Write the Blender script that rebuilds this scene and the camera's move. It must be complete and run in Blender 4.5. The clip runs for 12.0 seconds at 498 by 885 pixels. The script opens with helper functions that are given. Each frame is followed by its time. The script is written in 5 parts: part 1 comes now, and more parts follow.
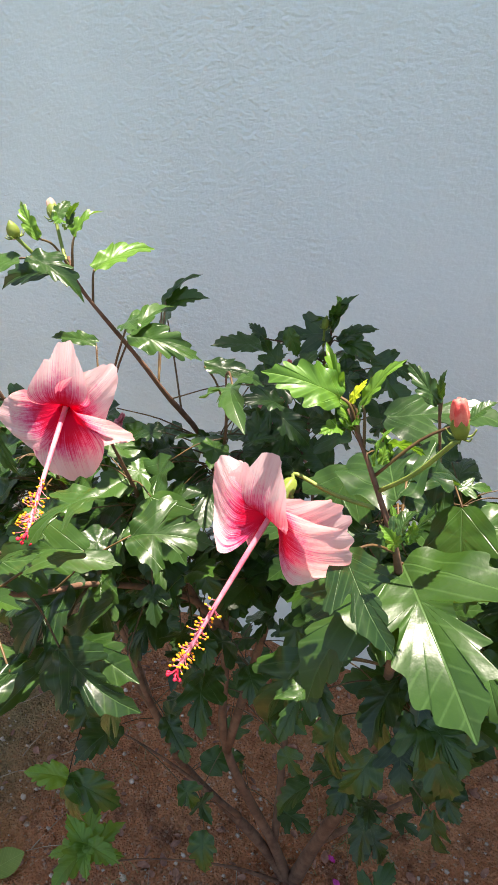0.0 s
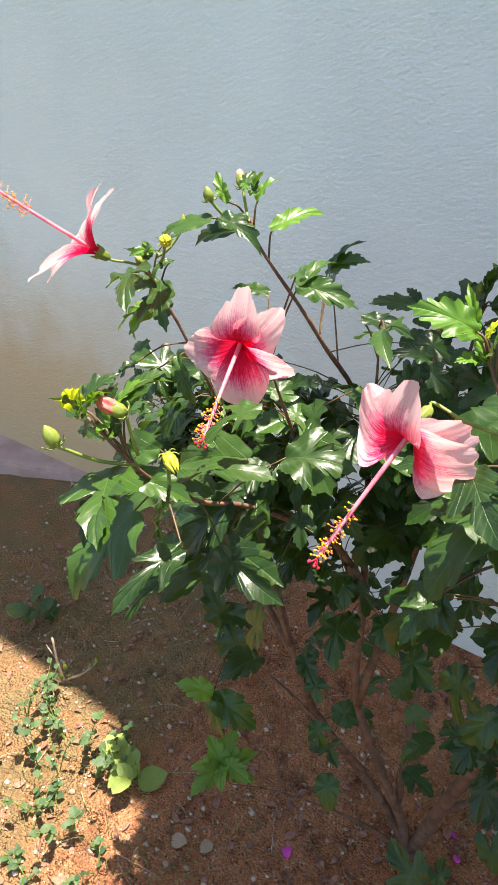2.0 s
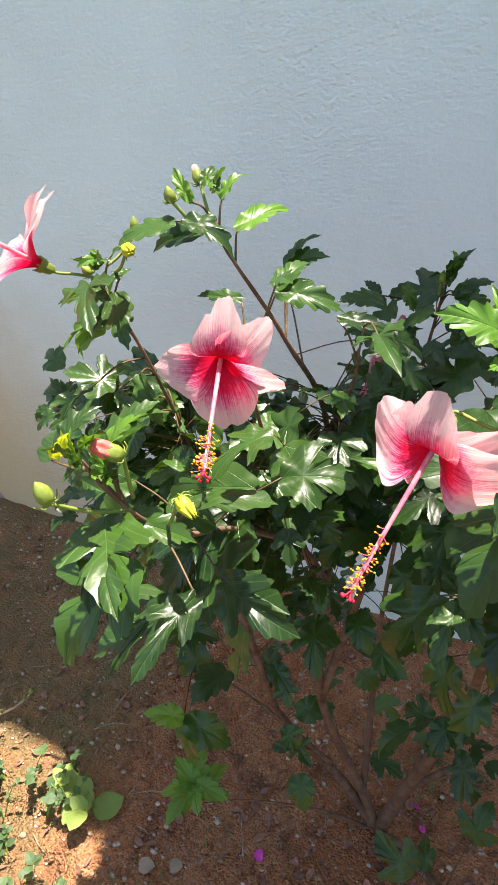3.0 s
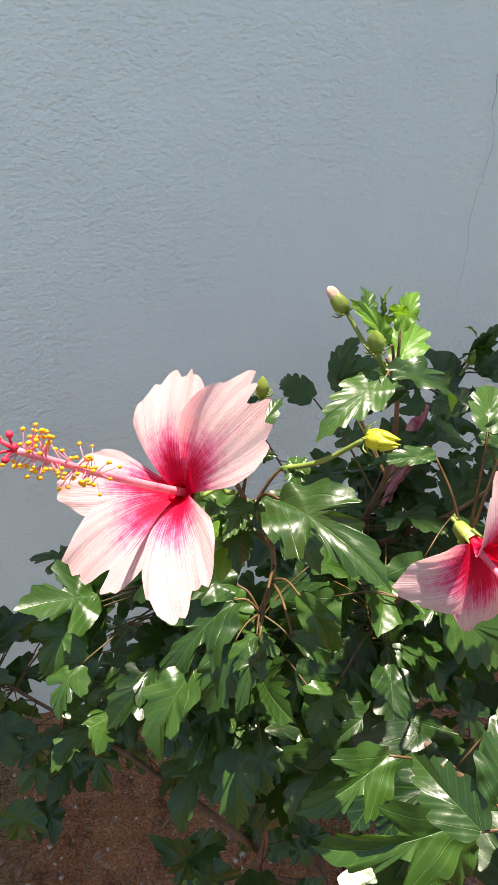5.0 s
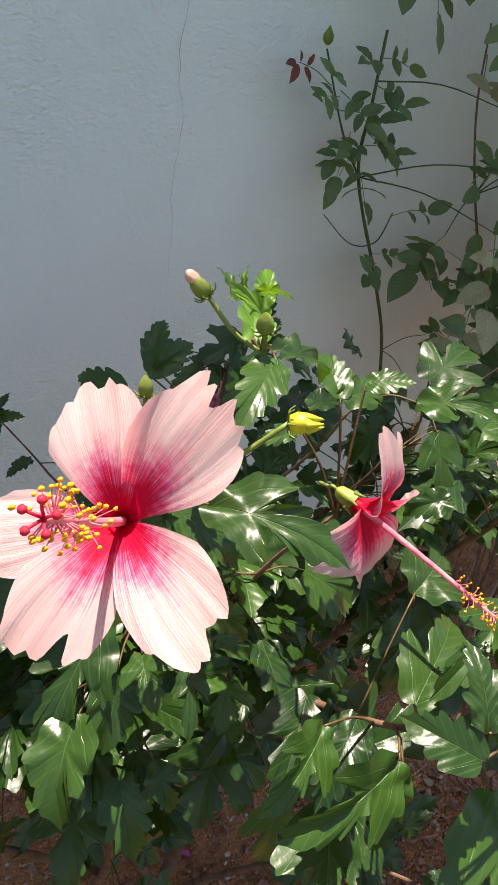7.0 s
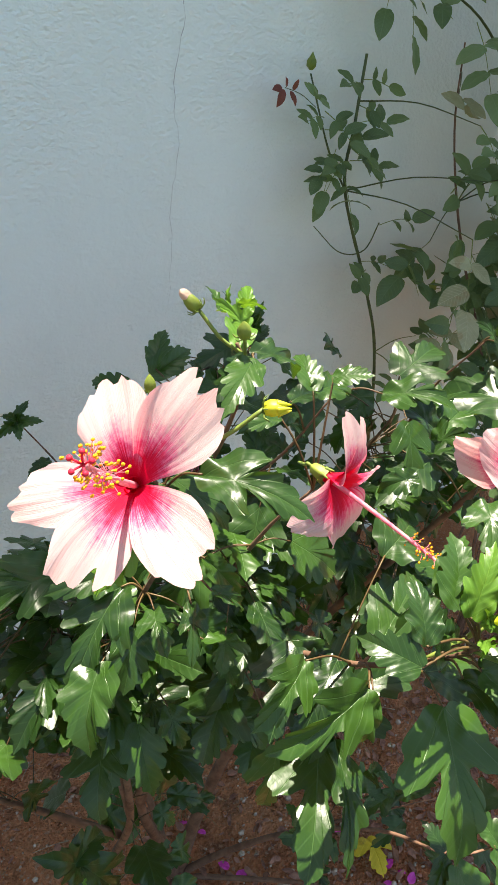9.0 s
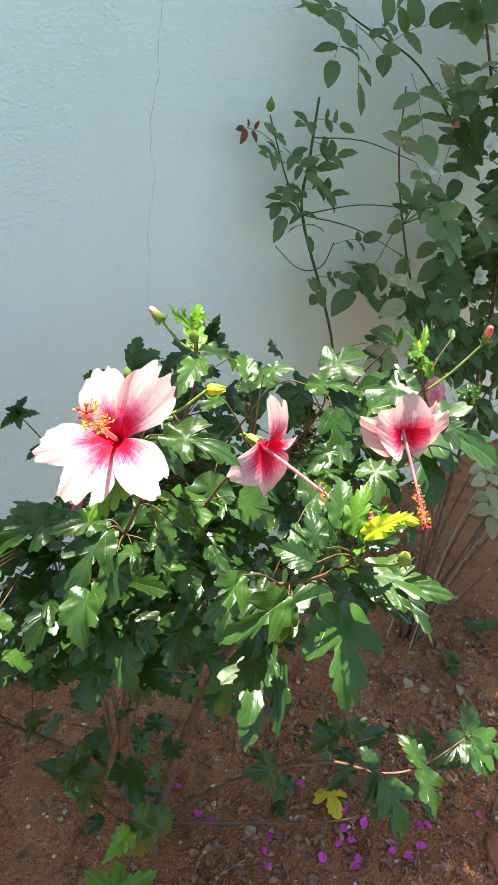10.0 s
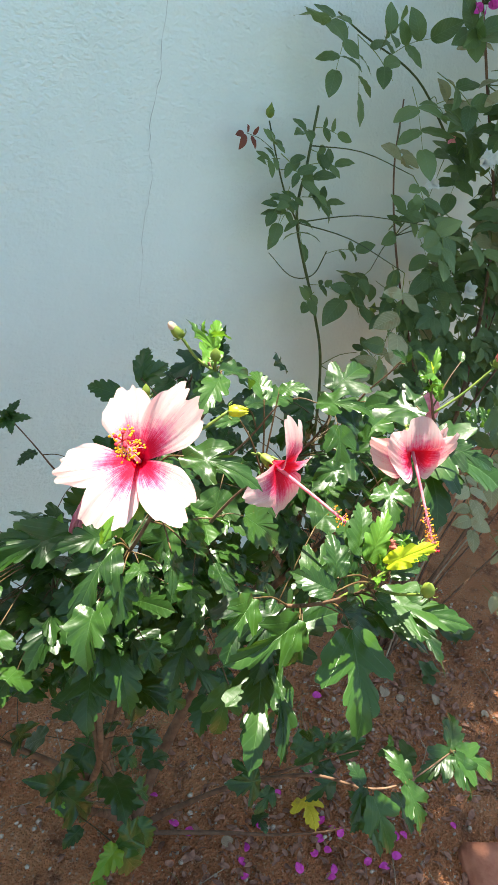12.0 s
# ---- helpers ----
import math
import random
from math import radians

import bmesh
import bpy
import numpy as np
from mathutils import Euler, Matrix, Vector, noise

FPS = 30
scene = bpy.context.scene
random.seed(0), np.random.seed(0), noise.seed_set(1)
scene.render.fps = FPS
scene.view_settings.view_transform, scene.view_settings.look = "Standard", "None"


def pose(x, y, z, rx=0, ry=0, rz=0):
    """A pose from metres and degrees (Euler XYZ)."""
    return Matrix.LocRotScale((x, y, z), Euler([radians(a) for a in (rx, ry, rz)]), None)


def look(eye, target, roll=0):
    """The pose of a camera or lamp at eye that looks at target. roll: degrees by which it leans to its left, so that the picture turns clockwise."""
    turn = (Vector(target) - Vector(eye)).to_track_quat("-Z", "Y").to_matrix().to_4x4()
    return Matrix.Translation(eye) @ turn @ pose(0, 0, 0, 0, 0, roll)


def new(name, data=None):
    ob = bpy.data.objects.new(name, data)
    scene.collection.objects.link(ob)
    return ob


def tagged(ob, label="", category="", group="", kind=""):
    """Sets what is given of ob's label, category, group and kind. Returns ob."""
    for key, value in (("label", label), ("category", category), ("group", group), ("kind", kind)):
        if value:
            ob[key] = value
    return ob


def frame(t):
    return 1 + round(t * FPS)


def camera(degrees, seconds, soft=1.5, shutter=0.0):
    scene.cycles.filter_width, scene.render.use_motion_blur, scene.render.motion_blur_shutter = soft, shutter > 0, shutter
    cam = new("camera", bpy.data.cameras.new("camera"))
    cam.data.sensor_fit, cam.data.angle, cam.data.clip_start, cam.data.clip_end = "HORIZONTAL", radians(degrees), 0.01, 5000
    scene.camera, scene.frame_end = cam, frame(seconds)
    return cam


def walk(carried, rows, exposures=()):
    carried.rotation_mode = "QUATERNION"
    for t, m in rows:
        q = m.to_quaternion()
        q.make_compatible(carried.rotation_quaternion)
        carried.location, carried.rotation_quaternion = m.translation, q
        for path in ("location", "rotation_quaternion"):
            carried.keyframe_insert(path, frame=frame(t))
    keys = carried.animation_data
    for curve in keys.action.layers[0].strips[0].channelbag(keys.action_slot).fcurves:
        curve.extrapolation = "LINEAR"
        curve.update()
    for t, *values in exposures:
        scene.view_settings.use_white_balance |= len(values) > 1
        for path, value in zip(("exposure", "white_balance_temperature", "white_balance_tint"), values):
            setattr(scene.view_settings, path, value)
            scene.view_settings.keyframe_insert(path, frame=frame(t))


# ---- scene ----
cam = camera(39.9, 12.0, 0.9)
PATH = [
    (0, (0.064, -1.058, 1.277), (-0.589, 0.508, 0.219), 0.5),
    (0.5, (0.095, -1.091, 1.268), (-0.681, 0.411, 0.2), 0.2),
    (1, (0.099, -1.098, 1.274), (-0.766, 0.343, 0.19), -0.1),
    (1.5, (0.101, -1.13, 1.269), (-0.82, 0.276, 0.185), -1.1),
    (2, (0.107, -1.129, 1.275), (-0.936, 0.209, 0.217), -3.3),
    (2.5, (0.077, -1.121, 1.276), (-0.902, 0.257, 0.207), -2.4),
    (3, (0.012, -1.123, 1.279), (-0.734, 0.359, 0.162), -2.9),
    (3.5, (-0.106, -1.121, 1.283), (-0.579, 0.46, 0.153), -1.8),
    (3.7, (-0.142, -1.113, 1.284), (-0.592, 0.485, 0.168), -1.4),
    (5.3, (-0.417, -0.96, 1.291), (0.152, 0.656, 0.258), 1.7),
    (5.5, (-0.442, -0.953, 1.294), (0.242, 0.639, 0.295), 2.0),
    (5.8, (-0.453, -0.939, 1.295), (0.286, 0.603, 0.268), 3.5),
    (6, (-0.46, -0.929, 1.296), (0.486, 0.514, 0.285), 4.5),
    (6.5, (-0.463, -0.913, 1.28), (0.594, 0.426, 0.235), 7.2),
    (7, (-0.453, -0.914, 1.277), (0.702, 0.323, 0.21), 7.7),
    (7.2, (-0.457, -0.915, 1.280), (0.714, 0.294, 0.2), 7.9),
    (8.8, (-0.478, -0.956, 1.291), (0.725, 0.262, 0.259), 6.6),
    (9, (-0.491, -0.976, 1.308), (0.651, 0.285, 0.256), 5.5),
    (9.5, (-0.529, -1.032, 1.334), (0.573, 0.258, 0.275), 4.1),
    (10, (-0.572, -1.11, 1.372), (0.615, 0.129, 0.345), 6.1),
    (10.5, (-0.592, -1.108, 1.386), (0.642, 0.098, 0.374), 8.1),
    (11, (-0.587, -1.087, 1.381), (0.643, 0.132, 0.381), 8.4),
    (11.5, (-0.591, -1.071, 1.374), (0.656, 0.119, 0.36), 9.1),
    (12, (-0.591, -1.068, 1.378), (0.664, 0.108, 0.357), 9.4),
]
EXPOSURES = [(0, 1.92, 7400, 13), (3.6, 1.90, 7300, 12), (5.4, 1.56, 7400, 12), (7.2, 1.39, 7450, 12), (9.0, 1.80, 7450, 6), (10.0, 2.10, 7250, -1), (12, 2.12, 7100, -3)]
walk(cam, [(t, look(eye, target, roll)) for t, eye, target, roll in PATH], EXPOSURES)

# ---- light: high noon sun from behind the wall, clear sky ----
SUN = Vector((0.10, 0.15, 1.0)).normalized()
world = bpy.data.worlds.new("sky")
scene.world = world
world.use_nodes = True
wn = world.node_tree
sky = wn.nodes.new("ShaderNodeTexSky")
sky.sky_type = "NISHITA"
sky.sun_disc = False
sky.sun_elevation = math.asin(SUN.z)
sky.sun_rotation = math.atan2(SUN.x, SUN.y)
background = wn.nodes["Background"]
background.inputs["Strength"].default_value = 0.086
wn.links.new(sky.outputs[0], background.inputs[0])
lamp = bpy.data.lights.new("sun", "SUN")
lamp.energy, lamp.angle, lamp.color = 5.0, radians(0.55), (1.0, 0.96, 0.90)
sun_lamp = new("sun", lamp)
sun_lamp.matrix_world = look(SUN * 20, (0, 0, 0))


# ---- material helpers ----
class Nodes:
    def __init__(self, name):
        self.mat = bpy.data.materials.new(name)
        self.mat.use_nodes = True
        self.tree = self.mat.node_tree
        self.bsdf = self.tree.nodes["Principled BSDF"]
        self.out = self.tree.nodes["Material Output"]

    def add(self, kind, **settings):
        node = self.tree.nodes.new("ShaderNode" + kind)
        if "operation" in settings:
            node.operation = settings["operation"]
        if "data_type" in settings:
            node.data_type = settings["data_type"]
        if "blend_type" in settings:
            node.blend_type = settings["blend_type"]
        if "interpolation_type" in settings:
            node.interpolation_type = settings["interpolation_type"]
        return node

    def link(self, a, b):
        self.tree.links.new(a, b)

    def value(self, socket, v):
        if isinstance(v, (int, float)):
            socket.default_value = v
        elif isinstance(v, tuple):
            socket.default_value = (*v, 1.0) if len(v) == 3 and len(socket.default_value) == 4 else v
        else:
            self.link(v, socket)

    def math(self, op, a, b=0.0, c=0.0):
        n = self.add("Math", operation=op)
        for s, v in zip(n.inputs, (a, b, c)):
            self.value(s, v)
        return n.outputs[0]

    def mix(self, fac, a, b, blend="MIX"):
        n = self.add("Mix", data_type="RGBA", blend_type=blend)
        self.value(n.inputs[0], fac)
        self.value(n.inputs[6], a)
        self.value(n.inputs[7], b)
        return n.outputs[2]

    def ramp(self, fac, lo, hi, a=0.0, b=1.0):
        n = self.add("MapRange", interpolation_type="SMOOTHSTEP")
        for i, v in enumerate((fac, lo, hi, a, b)):
            self.value(n.inputs[i], v)
        return n.outputs[0]

    def noise(self, scale, detail=3.0, rough=0.55, vector=None, distortion=0.0):
        n = self.add("TexNoise")
        n.inputs["Scale"].default_value = scale
        n.inputs["Detail"].default_value = detail
        n.inputs["Roughness"].default_value = rough
        n.inputs["Distortion"].default_value = distortion
        self.link(vector if vector else self.coords(), n.inputs["Vector"])
        return n.outputs["Fac"]

    def coords(self):
        return self.add("NewGeometry").outputs["Position"]

    def uv(self):
        n = self.add("SeparateXYZ")
        self.link(self.add("UVMap").outputs[0], n.inputs[0])
        return n.outputs[0], n.outputs[1]

    def chance(self):
        return self.math("FRACT", self.math("ADD", self.add("ObjectInfo").outputs["Random"], self.add("NewGeometry").outputs["Random Per Island"]))

    def bump(self, height, strength, distance):
        n = self.add("Bump")
        n.inputs["Strength"].default_value = strength
        n.inputs["Distance"].default_value = distance
        self.link(height, n.inputs["Height"])
        self.link(n.outputs[0], self.bsdf.inputs["Normal"])
        return n.outputs[0]

    def finish(self, colour, rough=0.5, specular=0.5, translucent=0.0, glow=None, normal=None):
        self.value(self.bsdf.inputs["Base Color"], colour)
        self.value(self.bsdf.inputs["Roughness"], rough)
        self.bsdf.inputs["Specular IOR Level"].default_value = specular
        if translucent:
            back = self.add("BsdfTranslucent")
            self.value(back.inputs["Color"], glow if glow is not None else colour)
            if normal is not None:
                self.link(normal, back.inputs["Normal"])
            both = self.add("MixShader")
            both.inputs[0].default_value = translucent
            self.link(self.bsdf.outputs[0], both.inputs[1])
            self.link(back.outputs[0], both.inputs[2])
            self.link(both.outputs[0], self.out.inputs[0])
        return self.mat


def plaster_material():
    m = Nodes("painted_plaster")
    big = m.noise(1.3, 4, 0.6)
    mid = m.noise(7, 4, 0.6)
    pos = m.add("SeparateXYZ")
    m.link(m.coords(), pos.inputs[0])
    low = m.math("ADD", pos.outputs[2], m.math("MULTIPLY", m.math("SUBTRACT", mid, 0.5), 0.35))
    c = m.mix(m.ramp(big, 0.35, 0.7), (0.68, 0.745, 0.745), (0.74, 0.80, 0.795))
    c = m.mix(m.ramp(mid, 0.45, 0.75, 0.0, 0.25), c, (0.62, 0.68, 0.68))
    # soil splash at the foot; its strength to the left is painted bounce light
    splash_and_bounce = m.math("MULTIPLY", m.ramp(low, 0.55, 0.03), m.ramp(m.math("ADD", pos.outputs[0], m.math("MULTIPLY", big, 0.8)), 0.1, -0.9, 0.25, 1.0))
    c = m.mix(m.math("MULTIPLY", splash_and_bounce, 0.8), c, (0.50, 0.37, 0.23))
    # warm bounce from the sunlit soil, painted into the lower left wall colour
    warm_bounce = m.math("MULTIPLY", m.ramp(pos.outputs[0], -0.75, -1.45), m.ramp(m.math("ADD", low, m.math("MULTIPLY", big, 0.3)), 1.0, 0.5))
    c = m.mix(m.math("MULTIPLY", warm_bounce, 0.9), c, (0.56, 0.42, 0.24))
    roll = m.add("Mapping")
    roll.inputs["Scale"].default_value = (0.85, 1.0, 1.2)
    m.link(m.coords(), roll.inputs[0])
    fine = m.noise(140, 3, 0.6, roll.outputs[0])
    coarse = m.noise(52, 3, 0.5, roll.outputs[0], 0.25)
    broad = m.noise(9, 2, 0.5)
    pits = m.ramp(m.noise(26, 2, 0.5), 0.70, 0.78, 0.0, 1.0)
    where = m.ramp(m.noise(1.6, 3), 0.36, 0.62, 0.45, 1.1)
    relief = m.math("MULTIPLY", m.math("ADD", m.math("MULTIPLY", fine, 0.80), m.math("MULTIPLY", coarse, 0.85)), where)
    relief = m.math("ADD", relief, m.math("ADD", m.math("MULTIPLY", broad, 0.8), m.math("MULTIPLY", pits, -0.25)))
    m.bump(relief, 0.9, 0.0056)
    return m.finish(c, 0.62, 0.35)


def soil_material():
    m = Nodes("red_soil")
    big = m.noise(2.2, 4, 0.6)
    mid = m.noise(14, 5, 0.65)
    fine = m.noise(140, 4, 0.7)
    grit = m.add("TexVoronoi")
    grit.inputs["Scale"].default_value = 190
    m.link(m.coords(), grit.inputs["Vector"])
    c = m.mix(m.ramp(big, 0.35, 0.68), (0.48, 0.175, 0.078), (0.62, 0.275, 0.138))
    c = m.mix(m.ramp(mid, 0.50, 0.68, 0.0, 0.75), c, (0.17, 0.068, 0.040))
    c = m.mix(m.ramp(fine, 0.5, 0.70, 0.0, 0.75), c, (0.60, 0.33, 0.20))
    grey = m.add("SeparateColor")
    m.link(grit.outputs["Color"], grey.inputs[0])
    c = m.mix(m.math("MULTIPLY", m.ramp(grey.outputs[0], 0.93, 0.96), 0.4), c, (0.55, 0.42, 0.32))
    pos = m.add("SeparateXYZ")
    m.link(m.coords(), pos.inputs[0])
    # look of the sun patch painted into the soil: yellow-tan towards the left
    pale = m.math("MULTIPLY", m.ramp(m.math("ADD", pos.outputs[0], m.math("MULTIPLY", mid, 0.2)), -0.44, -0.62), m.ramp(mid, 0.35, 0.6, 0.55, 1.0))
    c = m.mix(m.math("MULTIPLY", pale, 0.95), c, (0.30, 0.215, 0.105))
    # unseen ground in front, coloured dull green to cut red bounce onto the wall
    low_bounce = m.ramp(m.math("ADD", pos.outputs[1], m.math("MULTIPLY", big, 0.4)), -1.15, -1.45)
    c = m.mix(low_bounce, c, m.mix(fine, (0.085, 0.12, 0.075), (0.15, 0.18, 0.12)))
    h = m.math("ADD", m.math("MULTIPLY", mid, 0.8), m.math("ADD", m.math("MULTIPLY", fine, 0.35), m.math("MULTIPLY", grit.outputs["Distance"], -0.35)))
    m.bump(h, 1.0, 0.05)
    return m.finish(c, 0.95, 0.15)


def leaf_material(name, dark, light, back, gloss=0.3, translucent=0.28, blotch=0.0):
    """Leaf blade with a pale midrib, lobe veins and side veins; UV is the blade's own plane."""
    m = Nodes(name)
    u, v = m.uv()
    side = m.math("ABSOLUTE", u)
    rib = m.ramp(side, 0.003, 0.009, 0.9, 0.0)
    lobe = m.ramp(m.math("ABSOLUTE", m.math("SUBTRACT", m.math("MULTIPLY", side, 0.71), m.math("MULTIPLY", v, 0.70))), 0.002, 0.007, 0.7, 0.0)
    comb = m.math("FRACT", m.math("MULTIPLY", m.math("SUBTRACT", v, m.math("MULTIPLY", side, 0.85)), 8.5))
    twig = m.ramp(m.math("ABSOLUTE", m.math("SUBTRACT", comb, 0.5)), 0.02, 0.11, 0.45, 0.0)
    vein = m.math("MAXIMUM", m.math("MAXIMUM", rib, lobe), twig)
    grain = m.noise(60, 4, 0.6)
    c = m.mix(m.chance(), dark, light)
    c = m.mix(m.ramp(grain, 0.3, 0.75, 0.0, 0.35), c, light)
    if blotch:
        c = m.mix(m.ramp(m.noise(38, 3, 0.6), 0.56, 0.68, 0.0, blotch), c, (0.22, 0.13, 0.05))
    pale = tuple(min(1.0, 1.7 * x + 0.03) for x in light)
    c = m.mix(m.math("MULTIPLY", vein, 0.5), c, pale)
    quilt = m.math("SINE", m.math("MULTIPLY", comb, 6.2832))
    h = m.math("ADD", m.math("MULTIPLY", m.math("MAXIMUM", rib, lobe), -0.22), m.math("ADD", m.math("MULTIPLY", quilt, 0.028), m.math("ADD", m.math("MULTIPLY", m.noise(42, 2), 0.55), m.math("MULTIPLY", m.noise(230, 2), 0.14))))
    normal = m.bump(h, 0.6, 0.0022)
    rough = m.ramp(m.noise(45, 3), 0.3, 0.7, gloss, gloss + 0.10)
    return m.finish(c, rough, 0.42, translucent, m.mix(m.math("MULTIPLY", vein, 0.4), back, dark), normal)


def petal_material():
    """Pale pink petal: crimson eye at the base that runs out in fine streaks, crinkled along its length."""
    m = Nodes("pink_petal")
    u, v = m.uv()
    line = m.add("CombineXYZ")
    m.link(m.math("MULTIPLY", u, 46.0), line.inputs[0])
    m.link(m.math("MULTIPLY", v, 1.6), line.inputs[1])
    m.link(m.math("MULTIPLY", m.add("ObjectInfo").outputs["Random"], 7.0), line.inputs[2])
    streak = m.noise(1.0, 4, 0.65, line.outputs[0])
    broad = m.noise(0.10, 2, 0.5, line.outputs[0])
    speck = m.noise(260, 2, 0.6)
    centre = m.math("SUBTRACT", v, m.math("MULTIPLY", m.math("ABSOLUTE", u), -0.22))
    reach = m.math("ADD", centre, m.math("ADD", m.math("MULTIPLY", m.math("SUBTRACT", streak, 0.5), -0.60), m.math("MULTIPLY", m.math("SUBTRACT", speck, 0.5), 0.22)))
    c = m.mix(m.ramp(broad, 0.3, 0.7), (0.89, 0.58, 0.60), (0.93, 0.68, 0.69))
    c = m.mix(m.ramp(streak, 0.48, 0.70, 0.0, 0.25), c, (0.86, 0.40, 0.45))
    c = m.mix(m.ramp(reach, 0.78, 0.50, 0.0, 0.95), c, (0.86, 0.09, 0.30))
    c = m.mix(m.ramp(reach, 0.60, 0.40), c, (0.76, 0.004, 0.055))
    edge = m.ramp(m.math("ADD", v, m.math("MULTIPLY", m.math("SUBTRACT", streak, 0.5), 0.25)), 0.82, 0.97, 0.0, 0.5)
    c = m.mix(edge, c, (0.90, 0.54, 0.51))
    normal = m.bump(m.math("ADD", m.math("MULTIPLY", streak, 0.7), m.math("MULTIPLY", m.noise(90, 3, 0.6), 0.8)), 0.5, 0.0011)
    return m.finish(c, 0.55, 0.25, 0.56, m.mix(1.0, c, (1.0, 0.70, 0.70), "MULTIPLY"), normal)


def plain_material(name, a, b, scale=40, rough=0.6, bump=0.001, specular=0.35, translucent=0.0):
    m = Nodes(name)
    n = m.noise(scale, 4, 0.6)
    c = m.mix(m.ramp(n, 0.3, 0.7), a, b)
    c = m.mix(m.math("MULTIPLY", m.chance(), 0.35), c, b)
    normal = m.bump(m.noise(scale * 3, 4), 0.6, bump)
    return m.finish(c, rough, specular, translucent, None, normal if translucent else None)


PLASTER = plaster_material()
SOIL = soil_material()
LEAF = {
    "lobed": leaf_material("dark_leaf", (0.005, 0.018, 0.006), (0.031, 0.076, 0.011), (0.11, 0.22, 0.012), 0.28, 0.18),
    "young": leaf_material("young_leaf", (0.05, 0.14, 0.018), (0.12, 0.24, 0.026), (0.18, 0.34, 0.02), 0.34, 0.36),
    "yellow": leaf_material("yellow_leaf", (0.36, 0.46, 0.02), (0.50, 0.55, 0.03), (0.65, 0.70, 0.03), 0.4, 0.45),
    "rose": leaf_material("rose_leaf", (0.030, 0.065, 0.028), (0.14, 0.20, 0.08), (0.20, 0.30, 0.05), 0.42, 0.30),
    "aged": leaf_material("aged_leaf", (0.17, 0.16, 0.07), (0.36, 0.34, 0.20), (0.32, 0.33, 0.12), 0.5, 0.25, 0.6),
    "fallen": leaf_material("fallen_yellow_leaf", (0.55, 0.38, 0.02), (0.62, 0.48, 0.03), (0.6, 0.45, 0.03), 0.55, 0.25, 0.45),
    "dry": leaf_material("dry_leaf", (0.20, 0.13, 0.08), (0.36, 0.27, 0.19), (0.2, 0.16, 0.1), 0.8, 0.1, 0.3),
    "pale": leaf_material("pale_weed_leaf", (0.16, 0.26, 0.05), (0.30, 0.38, 0.10), (0.35, 0.45, 0.08), 0.5, 0.35),
    "weed": leaf_material("weed_leaf", (0.02, 0.055, 0.03), (0.07, 0.13, 0.05), (0.28, 0.40, 0.06), 0.5, 0.35),
    "red": leaf_material("new_red_leaf", (0.10, 0.025, 0.02), (0.16, 0.05, 0.03), (0.3, 0.06, 0.03), 0.4, 0.3),
}
LEAF["broad"] = LEAF["lobed"]
PETAL = petal_material()
BARK = plain_material("brown_bark", (0.075, 0.036, 0.022), (0.19, 0.105, 0.068), 60, 0.75, 0.0015)
CANE = plain_material("dark_green_cane", (0.035, 0.06, 0.02), (0.09, 0.11, 0.035), 70, 0.5, 0.0006)
GREEN_STEM = plain_material("green_stem", (0.10, 0.16, 0.035), (0.20, 0.25, 0.05), 70, 0.5, 0.0006)
RED_STEM = plain_material("reddish_stem", (0.06, 0.030, 0.014), (0.12, 0.075, 0.028), 70, 0.5, 0.0006)
SEPAL = plain_material("green_sepal", (0.12, 0.18, 0.03), (0.25, 0.30, 0.05), 70, 0.5, 0.0006, 0.4, 0.2)
YELLOW_SEPAL = plain_material("yellow_sepal", (0.52, 0.52, 0.03), (0.66, 0.62, 0.05), 70, 0.45, 0.0005, 0.4, 0.25)
COLUMN = plain_material("pink_column", (0.72, 0.13, 0.23), (0.84, 0.34, 0.39), 120, 0.45, 0.0003, 0.4, 0.3)
STIGMA = plain_material("crimson_stigma", (0.55, 0.008, 0.03), (0.72, 0.02, 0.06), 300, 0.6, 0.0003)
ANTHER = plain_material("yellow_pollen", (0.80, 0.27, 0.01), (0.90, 0.42, 0.02), 400, 0.8, 0.0003)
BUD_RED = plain_material("red_bud", (0.66, 0.07, 0.07), (0.84, 0.28, 0.22), 160, 0.5, 0.0008, 0.35, 0.25)
BUD_PALE = plain_material("pale_bud", (0.66, 0.40, 0.30), (0.80, 0.58, 0.46), 160, 0.5, 0.0008, 0.35, 0.25)
WILTED = plain_material("wilted_petal", (0.70, 0.13, 0.22), (0.90, 0.42, 0.46), 90, 0.6, 0.002, 0.25, 0.3)
MAGENTA = plain_material("magenta_bract", (0.52, 0.02, 0.30), (0.75, 0.10, 0.52), 120, 0.6, 0.0006, 0.3, 0.3)
WHITE = plain_material("white_petal", (0.72, 0.72, 0.70), (0.82, 0.82, 0.80), 60, 0.6, 0.001, 0.3, 0.3)
STONE = plain_material("pebble", (0.25, 0.15, 0.10), (0.52, 0.43, 0.35), 60, 0.85, 0.002)
BRICK = plain_material("red_brick", (0.24, 0.075, 0.045), (0.40, 0.16, 0.10), 26, 0.9, 0.004)
KERB = plain_material("mauve_kerb", (0.34, 0.23, 0.20), (0.46, 0.34, 0.31), 12, 0.85, 0.003)
CRACK = plain_material("dark_crack", (0.32, 0.34, 0.35), (0.48, 0.50, 0.51), 80, 0.9, 0.001)
DRY_GRASS = plain_material("grass_blade", (0.12, 0.16, 0.05), (0.34, 0.30, 0.14), 30, 0.7, 0.0005, 0.3, 0.25)
TWIG = plain_material("dry_twig", (0.22, 0.15, 0.10), (0.40, 0.31, 0.22), 50, 0.8, 0.001)


